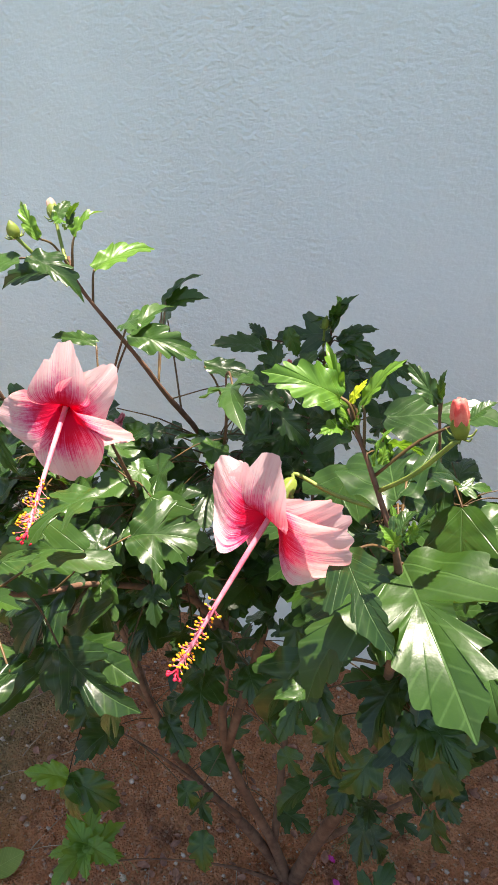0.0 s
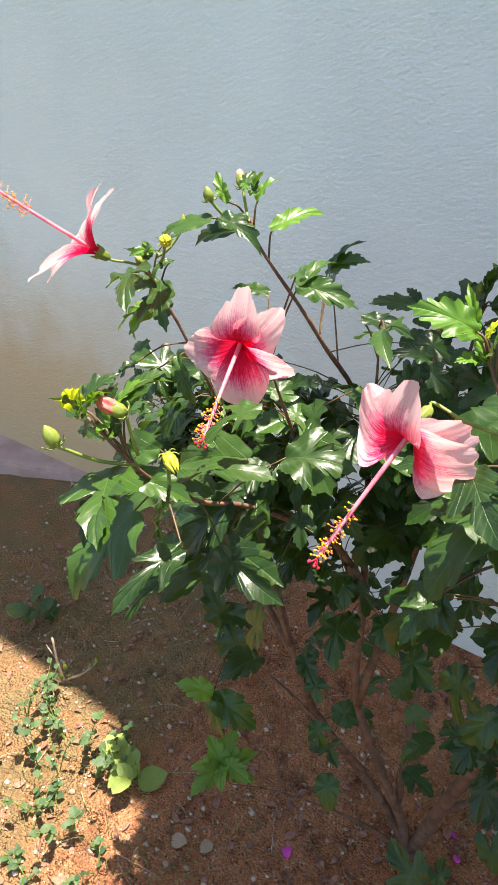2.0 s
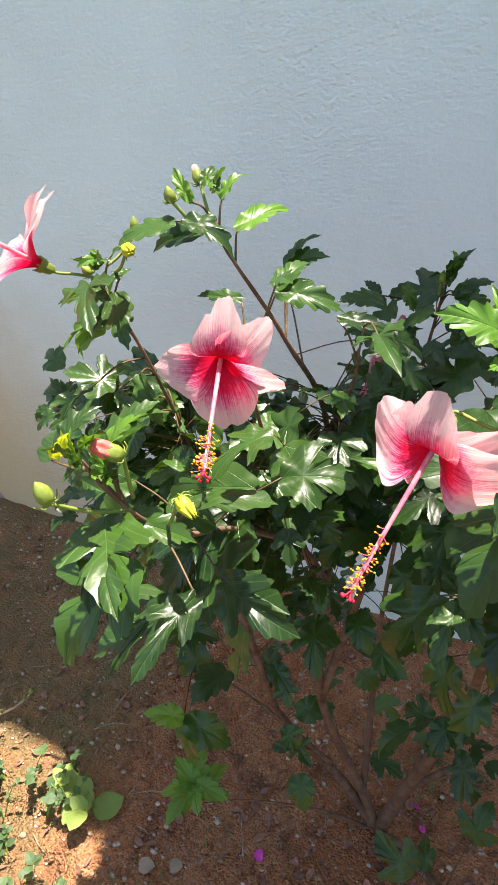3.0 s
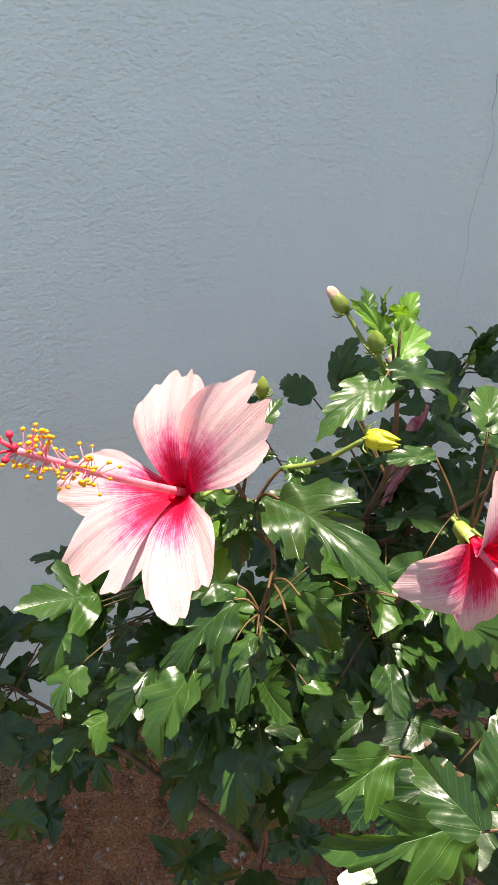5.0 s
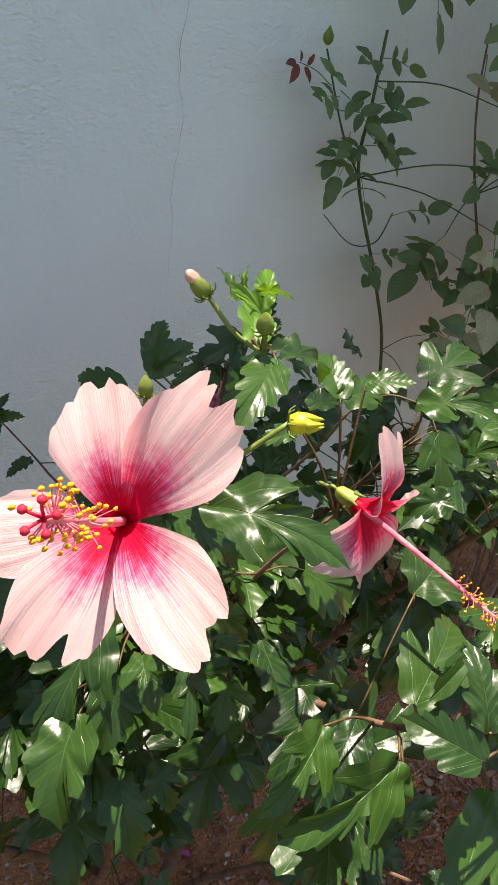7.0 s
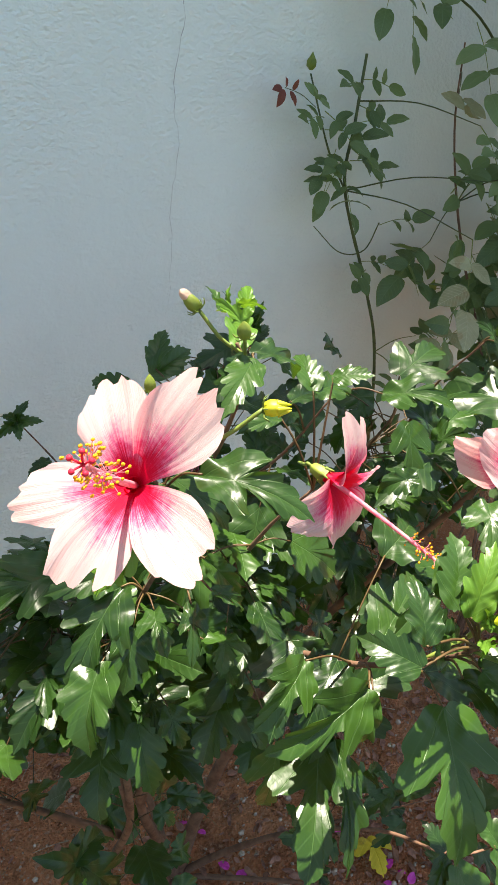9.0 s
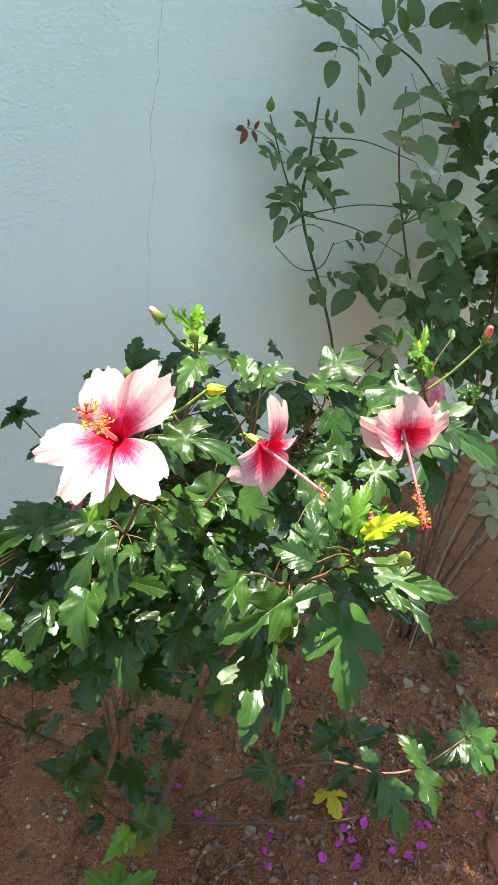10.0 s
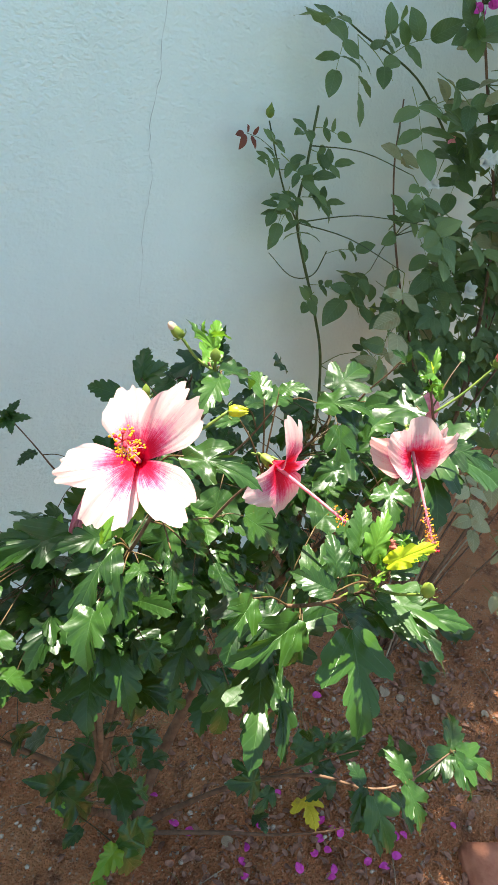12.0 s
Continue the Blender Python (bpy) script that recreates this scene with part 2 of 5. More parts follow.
# ---- geometry helpers ----
def mesh(name, verts, faces, material, uvs=None, smooth=True):
    me = bpy.data.meshes.new(name)
    me.from_pydata([tuple(map(float, v)) for v in verts], [], [tuple(map(int, f)) for f in faces])
    if uvs is not None:
        layer = me.uv_layers.new(name="UVMap")
        index = np.empty(len(me.loops), dtype=np.int32)
        me.loops.foreach_get("vertex_index", index)
        layer.data.foreach_set("uv", np.asarray(uvs, dtype=np.float32)[index].ravel())
    if smooth:
        me.polygons.foreach_set("use_smooth", [True] * len(me.polygons))
    me.materials.append(material)
    return me


def part(name, data, parent, label="", m=None, kind=""):
    ob = new(name, data)
    ob.parent = parent
    ob.matrix_basis = m if m is not None else Matrix()
    return tagged(ob, label, kind=kind)


def thing(name, place, label, category, group="", kind=""):
    ob = new(name)
    ob.location = place
    return tagged(ob, label, category, group, kind)


def whole(name, data, place, label, category, group="", kind="", turn=None):
    ob = new(name, data)
    ob.matrix_basis = Matrix.Translation(place) @ (turn if turn is not None else Matrix())
    return tagged(ob, label, category, group, kind)


class Shape:
    """Collects verts, faces and UVs of one mesh."""

    def __init__(self):
        self.v, self.f, self.uv = [], [], []

    def add(self, verts, faces, uvs=None):
        n = len(self.v)
        self.v.extend(verts)
        self.f.extend(tuple(i + n for i in f) for f in faces)
        self.uv.extend(uvs if uvs is not None else [(0.2, 0.3)] * len(verts))

    def mesh(self, name, material):
        return mesh(name, self.v, self.f, material, self.uv)


def smooth_line(points, steps=5):
    p = [np.array(q, float) for q in points]
    p = [2 * p[0] - p[1]] + p + [2 * p[-1] - p[-2]]
    out = []
    for a, b, c, d in zip(p, p[1:], p[2:], p[3:]):
        for i in range(steps):
            s = i / steps
            out.append(0.5 * (2 * b + (c - a) * s + (2 * a - 5 * b + 4 * c - d) * s * s + (3 * b - a - 3 * c + d) * s ** 3))
    out.append(p[-2])
    return out


def tube(shape, points, r0, r1, sides=7, steps=5, knots=0.0, origin=(0, 0, 0), taper=1.0):
    line = [q - np.array(origin) for q in smooth_line(points, steps)]
    n = len(line)
    verts, faces = [], []
    ref = np.array((0.31, 0.9, 0.28))
    for i, q in enumerate(line):
        d = line[min(i + 1, n - 1)] - line[max(i - 1, 0)]
        d = d / (np.linalg.norm(d) + 1e-9)
        a = np.cross(d, ref)
        a = a / (np.linalg.norm(a) + 1e-9)
        b = np.cross(d, a)
        r = r1 + (r0 - r1) * (1 - i / max(n - 1, 1)) ** taper
        r *= 1 + knots * (random.random() - 0.3)
        for k in range(sides):
            w = 2 * math.pi * k / sides
            verts.append(q + r * (math.cos(w) * a + math.sin(w) * b))
    for i in range(n - 1):
        for k in range(sides):
            k2 = (k + 1) % sides
            faces.append((i * sides + k, i * sides + k2, (i + 1) * sides + k2, (i + 1) * sides + k))
    faces.append(tuple(range(sides))[::-1])
    faces.append(tuple(range((n - 1) * sides, n * sides)))
    shape.add(verts, faces)


def ball(shape, centre, r, rings=4, segs=6, stretch=(1, 1, 1), jitter=0.0, turn=None):
    verts, faces = [], []
    for i in range(rings + 1):
        a = math.pi * i / rings
        for k in range(segs):
            w = 2 * math.pi * k / segs
            q = np.array((math.sin(a) * math.cos(w), math.sin(a) * math.sin(w), math.cos(a))) * np.array(stretch) * r
            q = q * (1 + jitter * (random.random() - 0.5))
            if turn is not None:
                q = np.array(turn @ Vector(q))
            verts.append(q + np.array(centre))
    for i in range(rings):
        for k in range(segs):
            k2 = (k + 1) % segs
            faces.append((i * segs + k, (i + 1) * segs + k, (i + 1) * segs + k2, i * segs + k2))
    shape.add(verts, faces)


def lathe(shape, profile, segs=10, m=None, ribs=0.0, lobes=5):
    verts, faces = [], []
    for z, r in profile:
        for k in range(segs):
            w = 2 * math.pi * k / segs
            rr = r * (1 + ribs * math.cos(lobes * w))
            q = Vector((rr * math.cos(w), rr * math.sin(w), z))
            verts.append(np.array(m @ q if m is not None else q))
    for i in range(len(profile) - 1):
        for k in range(segs):
            k2 = (k + 1) % segs
            faces.append((i * segs + k, i * segs + k2, (i + 1) * segs + k2, (i + 1) * segs + k))
    shape.add(verts, faces)


def aim(place, direction, hint=(0, 0, 1), scale=(1, 1, 1)):
    """A pose whose y axis points along direction and whose z axis is near hint."""
    y = Vector(direction).normalized()
    h = Vector(hint)
    z = h - h.dot(y) * y
    if z.length < 1e-3:
        z = Vector((0.3, 0.2, 0.1)).cross(y)
    z.normalize()
    x = y.cross(z)
    r = Matrix((x, y, z)).transposed().to_4x4()
    return Matrix.Translation(place) @ r @ Matrix.Diagonal((*scale, 1))


def axis_pose(place, direction, spin=0.0):
    """A pose whose z axis points along direction."""
    return Matrix.Translation(place) @ Vector(direction).to_track_quat("Z", "Y").to_matrix().to_4x4() @ pose(0, 0, 0, 0, 0, spin)


# ---- leaf blades ----
OUTLINES = {
    "lobed": ((0, 0), (0.07, -0.035), (0.17, -0.02), (0.27, 0.05), (0.36, 0.13), (0.43, 0.20), (0.425, 0.26), (0.50, 0.32), (0.535, 0.40), (0.485, 0.435), (0.465, 0.49), (0.385, 0.475), (0.30, 0.445), (0.21, 0.405), (0.140, 0.395), (0.160, 0.47), (0.225, 0.56), (0.25, 0.625), (0.195, 0.655), (0.230, 0.735), (0.210, 0.785), (0.145, 0.80), (0.145, 0.87), (0.085, 0.925), (0.04, 0.945), (0, 1.0)),
    "broad": ((0, 0), (0.13, -0.02), (0.25, 0.05), (0.33, 0.16), (0.355, 0.27), (0.40, 0.37), (0.38, 0.44), (0.28, 0.45), (0.335, 0.56), (0.31, 0.63), (0.21, 0.64), (0.24, 0.74), (0.22, 0.79), (0.14, 0.79), (0.145, 0.87), (0.065, 0.91), (0, 1.0)),
    "oval": ((0, 0), (0.13, 0.025), (0.24, 0.11), (0.31, 0.25), (0.335, 0.42), (0.30, 0.60), (0.21, 0.78), (0.09, 0.92), (0, 1.0)),
}


def blade(kind, seed, fine=2, rings=4):
    """A leaf blade in its own plane: base at 0, tip at y = 1. Returns verts, faces, uvs."""
    rnd = random.Random(seed)
    arch, cup, wave = rnd.uniform(0.05, 0.34), rnd.uniform(-0.15, 0.6), rnd.uniform(0.015, 0.05)
    phase, bend, fold = rnd.uniform(0, 6), rnd.uniform(-0.15, 0.15), rnd.uniform(0.06, 0.32)
    roll = rnd.uniform(-0.7, 0.2)
    if kind == "oval":
        cup, fold, wave, arch = cup * 0.4, fold * 0.45, wave * 0.4, arch * 0.7
    rim = []
    for sign in (1, -1):
        wide, deep = rnd.uniform(0.88, 1.12), rnd.uniform(0.75, 1.2)
        half = []
        for k, (x, y) in enumerate(OUTLINES[kind]):
            inner = 0 < k < len(OUTLINES[kind]) - 1
            x, y = x * wide, y
            if inner:
                x += rnd.uniform(-0.018, 0.018) * deep * (0.3 if kind == "oval" else 1)
                y += rnd.uniform(-0.018, 0.018) * (0.3 if kind == "oval" else 1)
            half.append((sign * x, y))
        rim.append(half)
    loop = rim[0] + rim[1][-2:0:-1]
    edge = []
    n = len(loop)
    for k in range(n):
        a, c = loop[k], loop[(k + 1) % n]
        for i in range(fine):
            s = i / fine
            o, e = loop[k - 1], loop[(k + 2) % n]
            edge.append(tuple(0.5 * (2 * q1 + (q2 - q0) * s + (2 * q0 - 5 * q1 + 4 * q2 - q3) * s * s + (3 * q1 - q0 - 3 * q2 + q3) * s ** 3)
                              for q0, q1, q2, q3 in zip(o, a, c, e)))

    def lift(x, y, f):
        a = math.atan2(x, y - 0.3)
        z = arch * 2 * max(y, -0.2) * (1 - y) - cup * x * x + wave * math.sin(7 * a + phase) * f ** 3 + fold * abs(x)
        return z + bend * x * y + roll * max(0.0, y - 0.55) ** 2
    verts, uvs = [(0, 0.27, lift(0, 0.27, 0))], [(0, 0.27)]
    for x, y in edge:
        for j in range(1, rings + 1):
            f = j / rings
            px, py = x * f, 0.27 + (y - 0.27) * f
            verts.append((px, py, lift(px, py, f)))
            uvs.append((px, py))
    faces, n = [], len(edge)
    for i in range(n):
        p, q = 1 + i * rings, 1 + ((i + 1) % n) * rings
        faces.append((0, p, q))
        for j in range(rings - 1):
            faces.append((p + j, p + j + 1, q + j + 1, q + j))
    return verts, faces, uvs


BLADES = {}
for kind_name, shape_name, count in (("lobed", "lobed", 7), ("broad", "broad", 7), ("young", "broad", 4), ("yellow", "broad", 2),
                                     ("rose", "oval", 5), ("aged", "oval", 3), ("weed", "oval", 4), ("pale", "oval", 3), ("dry", "oval", 3), ("fallen", "lobed", 1), ("red", "oval", 2)):
    fine = (2, 3) if shape_name == "oval" else (3, 4)
    BLADES[kind_name] = [mesh(kind_name + "_blade", *blade(shape_name, 11 * i + len(kind_name), *fine)[:2], LEAF[kind_name],
                              blade(shape_name, 11 * i + len(kind_name), *fine)[2]) for i in range(count)]
COARSE = {k: [blade(k, 100 + i, 2, 2) for i in range(6)] for k in ("lobed", "broad", "oval")}


def add_blade(shape, kind, m, seed):
    verts, faces, uvs = COARSE[kind][seed % 6]
    shape.add([np.array(m @ Vector(v)) for v in verts], faces, uvs)


# ---- the setting ----
def build_wall():
    """A long plastered wall with a coping, its face towards the garden in the plane y = 0."""
    xs, zs = np.linspace(-9, 9, 61), np.linspace(-0.3, 3.85, 29)
    verts, faces = [], []
    for y, s in ((0.0, 1), (0.2, -1)):
        for z in zs:
            for x in xs:
                d = 0.004 * noise.noise((x * 1.7, y, z * 1.7)) if y == 0 else 0
                verts.append((x, y + d, z))
    nx, nz = len(xs), len(zs)
    for k in range(2):
        o = k * nx * nz
        for j in range(nz - 1):
            for i in range(nx - 1):
                q = (o + j * nx + i, o + j * nx + i + 1, o + (j + 1) * nx + i + 1, o + (j + 1) * nx + i)
                faces.append(q if k == 0 else q[::-1])
    for j in range(nz - 1):
        for i in (0, nx - 1):
            a, b = j * nx + i, (j + 1) * nx + i
            faces.append((a, b, b + nx * nz, a + nx * nz))
    for i in range(nx - 1):
        for j in (0, nz - 1):
            a = j * nx + i
            faces.append((a, a + 1, a + 1 + nx * nz, a + nx * nz))
    wall = whole("wall_north", mesh("wall_north", verts, faces, PLASTER), (0, 0, 0), "pale grey-blue painted plaster wall with a hairline crack", "wall", kind="structure")
    crack = Shape()
    rnd = random.Random(5)
    x, z, line = 0.184, 1.75, []
    while z > 0.80:
        line.append((x + 0.006 * math.sin(z * 9), -0.0006, z))
        x += rnd.uniform(-0.006, 0.0055)
        z -= rnd.uniform(0.010, 0.03)
    for a, b in zip(line, line[1:]):
        w = rnd.uniform(0.0003, 0.0008) * min(1.0, max(0.25, (a[2] - 0.75) * 2))
        d = 0.004
        crack.add([(a[0] - w, a[1] - d, a[2]), (a[0] + w, a[1] - d, a[2]), (b[0] + w, b[1] - d, b[2]), (b[0] - w, b[1] - d, b[2])], [(0, 1, 2, 3)])
    part("crack", crack.mesh("crack", CRACK), wall, "thin jagged dark crack")
    bm = bmesh.new()
    bmesh.ops.create_cube(bm, size=1)
    for v in bm.verts:
        along = (0.5 - v.co.x) * 2.3
        v.co = Vector((-1.38 - along, -0.01 - 0.30 * along if v.co.y < 0 else 0.10, 0.002 + v.co.z * 0.09))
    bmesh.ops.bevel(bm, geom=bm.edges[:], offset=0.008, segments=2, affect="EDGES")
    me = bpy.data.meshes.new("plinth")
    bm.to_mesh(me)
    bm.free()
    me.materials.append(KERB)
    whole("trim", me, (0, 0, 0), "low mauve cement plinth along the wall foot", "plinth", kind="structure")


def ground_height(x, y):
    near = math.exp(-((x + 0.2) / 3.0) ** 2 - ((y + 0.5) / 2.2) ** 2)
    h = 0.012 * noise.noise((x * 3.1, y * 3.1, 0.3)) + 0.009 * noise.noise((x * 9, y * 9, 2.1)) + 0.007 * noise.noise((x * 24, y * 24, 4.7)) + 0.004 * noise.noise((x * 55, y * 55, 1.7))
    bank = (0.045 + 0.02 * min(1.0, max(0.0, -1.22 - x) * 4)) * math.exp(-((y + 0.01) / 0.09) ** 2)
    return h * near + bank * near * 0.6 - 0.004


def build_ground():
    def spread(lo, hi, step, far):
        inner = list(np.arange(lo, hi + step / 2, step))
        left, d = [], step * 2
        q = lo
        while q > -far:
            q -= d
            d *= 1.6
            left.append(q)
        right, d = [], step * 2
        q = hi
        while q < far:
            q += d
            d *= 1.6
            right.append(q)
        return left[::-1] + inner + right
    xs, ys = spread(-1.9, 1.5, 0.013, 400), spread(-1.25, 0.05, 0.013, 400)
    verts = [(x, y, ground_height(x, y)) for y in ys for x in xs]
    n = len(xs)
    faces = [(j * n + i, j * n + i + 1, (j + 1) * n + i + 1, (j + 1) * n + i) for j in range(len(ys) - 1) for i in range(n - 1)]
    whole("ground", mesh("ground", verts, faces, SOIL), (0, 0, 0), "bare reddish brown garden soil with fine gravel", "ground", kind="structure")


build_wall()
build_ground()


# ---- hibiscus bush ----
BASE = Vector((-0.10, -0.46, 0.0))
bush = thing("hibiscus_bush", BASE, "bushy hibiscus with pink flowers and glossy lobed leaves", "shrub")
BACK = Matrix.Translation(-BASE)
stems = []


def branch(points, r0, r1, label="", material=None, name="branch", owner=None, origin=None):
    s = Shape()
    tube(s, points, r0 * 0.92, r1 * 0.5, 8, 6, 0.2, origin if origin is not None else BASE, 1.9)
    part(name, s.mesh(name, material or BARK), owner or bush, label)
    if owner is None:
        stems.extend(smooth_line(points, 6))


FOOT = (-0.10, -0.46, -0.03)
branch([FOOT, (-0.13, -0.47, 0.10), (-0.20, -0.50, 0.36), (-0.19, -0.52, 0.60), (-0.185, -0.545, 0.88), (-0.20, -0.62, 1.017), (-0.225, -0.672, 1.11), (-0.234, -0.672, 1.134)], 0.012, 0.0022, "long upright reddish brown branch")
branch([FOOT, (-0.16, -0.48, 0.12), (-0.253, -0.52, 0.30), (-0.262, -0.58, 0.50), (-0.294, -0.61, 0.76), (-0.298, -0.63, 0.87), (-0.296, -0.695, 1.02), (-0.322, -0.711, 1.093)], 0.011, 0.0024)
branch([FOOT, (-0.06, -0.465, 0.15), (0.0, -0.50, 0.42), (0.015, -0.58, 0.65), (0.03, -0.70, 0.90), (0.030, -0.757, 1.014), (0.013, -0.757, 1.062), (-0.008, -0.752, 1.105)], 0.014, 0.0024, "thick dark stem that carries a flower")
branch([(-0.19, -0.525, 0.64), (-0.195, -0.60, 0.76), (-0.205, -0.72, 0.88), (-0.205, -0.80, 0.94), (-0.203, -0.855, 1.0), (-0.211, -0.888, 1.06)], 0.0055, 0.0022)
branch([(-0.20, -0.50, 0.36), (-0.13, -0.50, 0.72), (-0.11, -0.50, 0.90), (-0.097, -0.49, 1.0), (-0.085, -0.51, 1.055)], 0.008, 0.0020)
branch([(-0.19, -0.52, 0.60), (-0.205, -0.62, 0.84), (-0.20, -0.68, 0.97), (-0.190, -0.715, 1.03)], 0.006, 0.0020)
branch([(-0.262, -0.55, 0.42), (-0.40, -0.52, 0.60), (-0.53, -0.47, 0.70), (-0.60, -0.44, 0.78)], 0.006, 0.0018)
branch([(-0.262, -0.58, 0.50), (-0.285, -0.585, 0.64), (-0.315, -0.58, 0.76), (-0.335, -0.582, 0.90)], 0.005, 0.0018)
branch([(0.0, -0.50, 0.42), (0.05, -0.56, 0.62), (0.045, -0.60, 0.85), (0.035, -0.64, 1.0), (0.031, -0.69, 1.085)], 0.006, 0.0018)
branch([(0.0, -0.50, 0.42), (0.08, -0.52, 0.62), (0.10, -0.56, 0.82), (0.05, -0.60, 0.95)], 0.006, 0.0018)
branch([FOOT, (0.0, -0.60, 0.06), (0.06, -0.70, 0.13), (0.10, -0.77, 0.20), (0.13, -0.81, 0.255)], 0.006, 0.002, "low pale branch")
branch([FOOT, (-0.05, -0.52, 0.08), (0.0, -0.62, 0.24), (0.02, -0.74, 0.40), (0.03, -0.83, 0.47), (0.09, -0.86, 0.47), (0.19, -0.87, 0.46)], 0.008, 0.0022, "low pale branch")
branch([(0.0, -0.62, 0.24), (0.08, -0.72, 0.36), (0.12, -0.76, 0.40)], 0.004, 0.0016)
branch([FOOT, (-0.18, -0.53, 0.10), (-0.27, -0.62, 0.22), (-0.31, -0.69, 0.30)], 0.005, 0.0018, "thin low shoot")
branch([(-0.18, -0.50, 0.20), (-0.27, -0.56, 0.38), (-0.34, -0.62, 0.52)], 0.005, 0.0018)
branch([(-0.13, -0.50, 0.72), (-0.02, -0.57, 0.86), (0.0, -0.63, 0.98), (-0.01, -0.64, 1.02)], 0.005, 0.0016)
branch([(-0.185, -0.545, 0.88), (-0.14, -0.62, 0.98), (-0.12, -0.66, 1.06)], 0.004, 0.0015)
branch([(-0.06, -0.465, 0.15), (0.10, -0.42, 0.35), (0.17, -0.44, 0.55)], 0.007, 0.002)
branch([(-0.13, -0.47, 0.10), (-0.15, -0.36, 0.40), (-0.14, -0.34, 0.70), (-0.185, -0.30, 0.80), (-0.229, -0.265, 0.875)], 0.007, 0.0018)

STEM_CLOUD = np.array(stems)
stalks = Shape()
leaf_count = {}


def hero(jx, jy, jz, tx, ty, tz, kind, width, hint=(-0.22, -0.45, 0.85)):
    """One leaf of the bush from its joint to its tip, with its stalk."""
    j, t = Vector((jx, jy, jz)), Vector((tx, ty, tz))
    n = leaf_count.get(kind, 0)
    leaf_count[kind] = n + 1
    rnd = random.Random(int(1e4 * (jx + 2 * jy + 3 * tz)))
    h = Vector(hint) + Vector((rnd.uniform(-0.25, 0.25), rnd.uniform(-0.25, 0.25), rnd.uniform(-0.2, 0.2)))
    length = (t - j).length
    spread = length * width
    label = {"young": "bright green young leaf", "yellow": "yellow-green young leaf"}.get(kind, "")
    part("leaf", BLADES[kind][rnd.randrange(len(BLADES[kind]))], bush, label, BACK @ aim(j, t - j, h, (spread * 0.82, length, length)))
    near = STEM_CLOUD[np.argmin(np.linalg.norm(STEM_CLOUD - np.array(j) + np.array((0, 0, 0.025)), axis=1))]
    if np.linalg.norm(near - np.array(j)) < 0.10:
        mid = (near + np.array(j)) / 2 + np.array((0, 0, 0.006))
        tube(stalks, [near, mid, j], 0.0010, 0.0007, 5, 4, 0, BASE)


hero(0.031, -0.748, 1.010, 0.087, -0.830, 0.986, 'lobed', 1.22, (-0.1, -0.3, 1.0))
hero(0.026, -0.759, 1.008, -0.007, -0.818, 0.956, 'lobed', 1.05, (-0.2, -0.35, 0.9))
hero(-0.007, -0.778, 0.924, 0.012, -0.793, 0.905, 'broad', 0.80)
hero(-0.010, -0.778, 0.924, -0.018, -0.812, 0.898, 'lobed', 0.80)
hero(0.023, -0.745, 1.048, 0.002, -0.670, 1.034, 'broad', 1.10)
hero(0.024, -0.730, 1.055, 0.050, -0.690, 1.036, 'broad', 0.90)
hero(-0.012, -0.755, 1.112, -0.050, -0.770, 1.126, 'young', 0.95)
hero(-0.014, -0.750, 1.110, -0.024, -0.745, 1.136, 'young', 0.50)
hero(-0.001, -0.750, 1.107, 0.015, -0.740, 1.133, 'young', 0.50)
hero(-0.007, -0.752, 1.108, -0.001, -0.745, 1.120, 'yellow', 0.60)
hero(-0.086, -0.510, 1.043, -0.068, -0.511, 1.079, 'broad', 0.70)
hero(-0.080, -0.510, 1.033, -0.048, -0.500, 1.048, 'broad', 0.80)
hero(-0.078, -0.510, 1.034, -0.042, -0.510, 1.021, 'broad', 0.80)
hero(-0.091, -0.500, 1.035, -0.144, -0.500, 1.019, 'lobed', 0.90)
hero(-0.146, -0.520, 1.028, -0.178, -0.520, 1.012, 'broad', 0.90)
hero(-0.146, -0.520, 1.028, -0.162, -0.520, 1.041, 'broad', 0.90)
hero(0.031, -0.700, 1.090, 0.009, -0.690, 1.108, 'broad', 0.70)
hero(0.032, -0.700, 1.094, 0.031, -0.700, 1.111, 'broad', 0.60)
hero(0.052, -0.750, 1.111, 0.063, -0.740, 1.119, 'broad', 0.80)
hero(0.049, -0.650, 1.005, 0.072, -0.640, 1.003, 'lobed', 0.80)
hero(0.045, -0.620, 0.940, 0.025, -0.630, 0.918, 'lobed', 1.10)
hero(0.061, -0.620, 0.936, 0.089, -0.630, 0.932, 'lobed', 1.00)
hero(-0.031, -0.700, 0.849, -0.065, -0.720, 0.767, 'lobed', 0.80)
hero(-0.034, -0.700, 0.843, -0.022, -0.700, 0.799, 'broad', 0.80)
hero(-0.020, -0.620, 0.684, -0.008, -0.640, 0.611, 'lobed', 0.90)
hero(0.020, -0.620, 0.738, 0.036, -0.630, 0.666, 'lobed', 0.90)
hero(0.045, -0.600, 0.752, 0.049, -0.620, 0.678, 'lobed', 0.90)
hero(-0.177, -0.690, 1.093, -0.163, -0.655, 1.106, 'broad', 0.90)
hero(-0.177, -0.690, 1.093, -0.128, -0.680, 1.078, 'broad', 0.75)
hero(-0.147, -0.640, 1.053, -0.102, -0.630, 1.043, 'broad', 0.70)
hero(-0.206, -0.690, 1.081, -0.245, -0.690, 1.079, 'broad', 0.50)
hero(-0.228, -0.670, 1.148, -0.215, -0.655, 1.165, 'young', 0.75)
hero(-0.222, -0.660, 1.123, -0.195, -0.620, 1.133, 'young', 0.75)
hero(-0.234, -0.690, 1.129, -0.275, -0.700, 1.116, 'broad', 0.85)
hero(-0.317, -0.700, 1.072, -0.358, -0.720, 1.069, 'broad', 0.70)
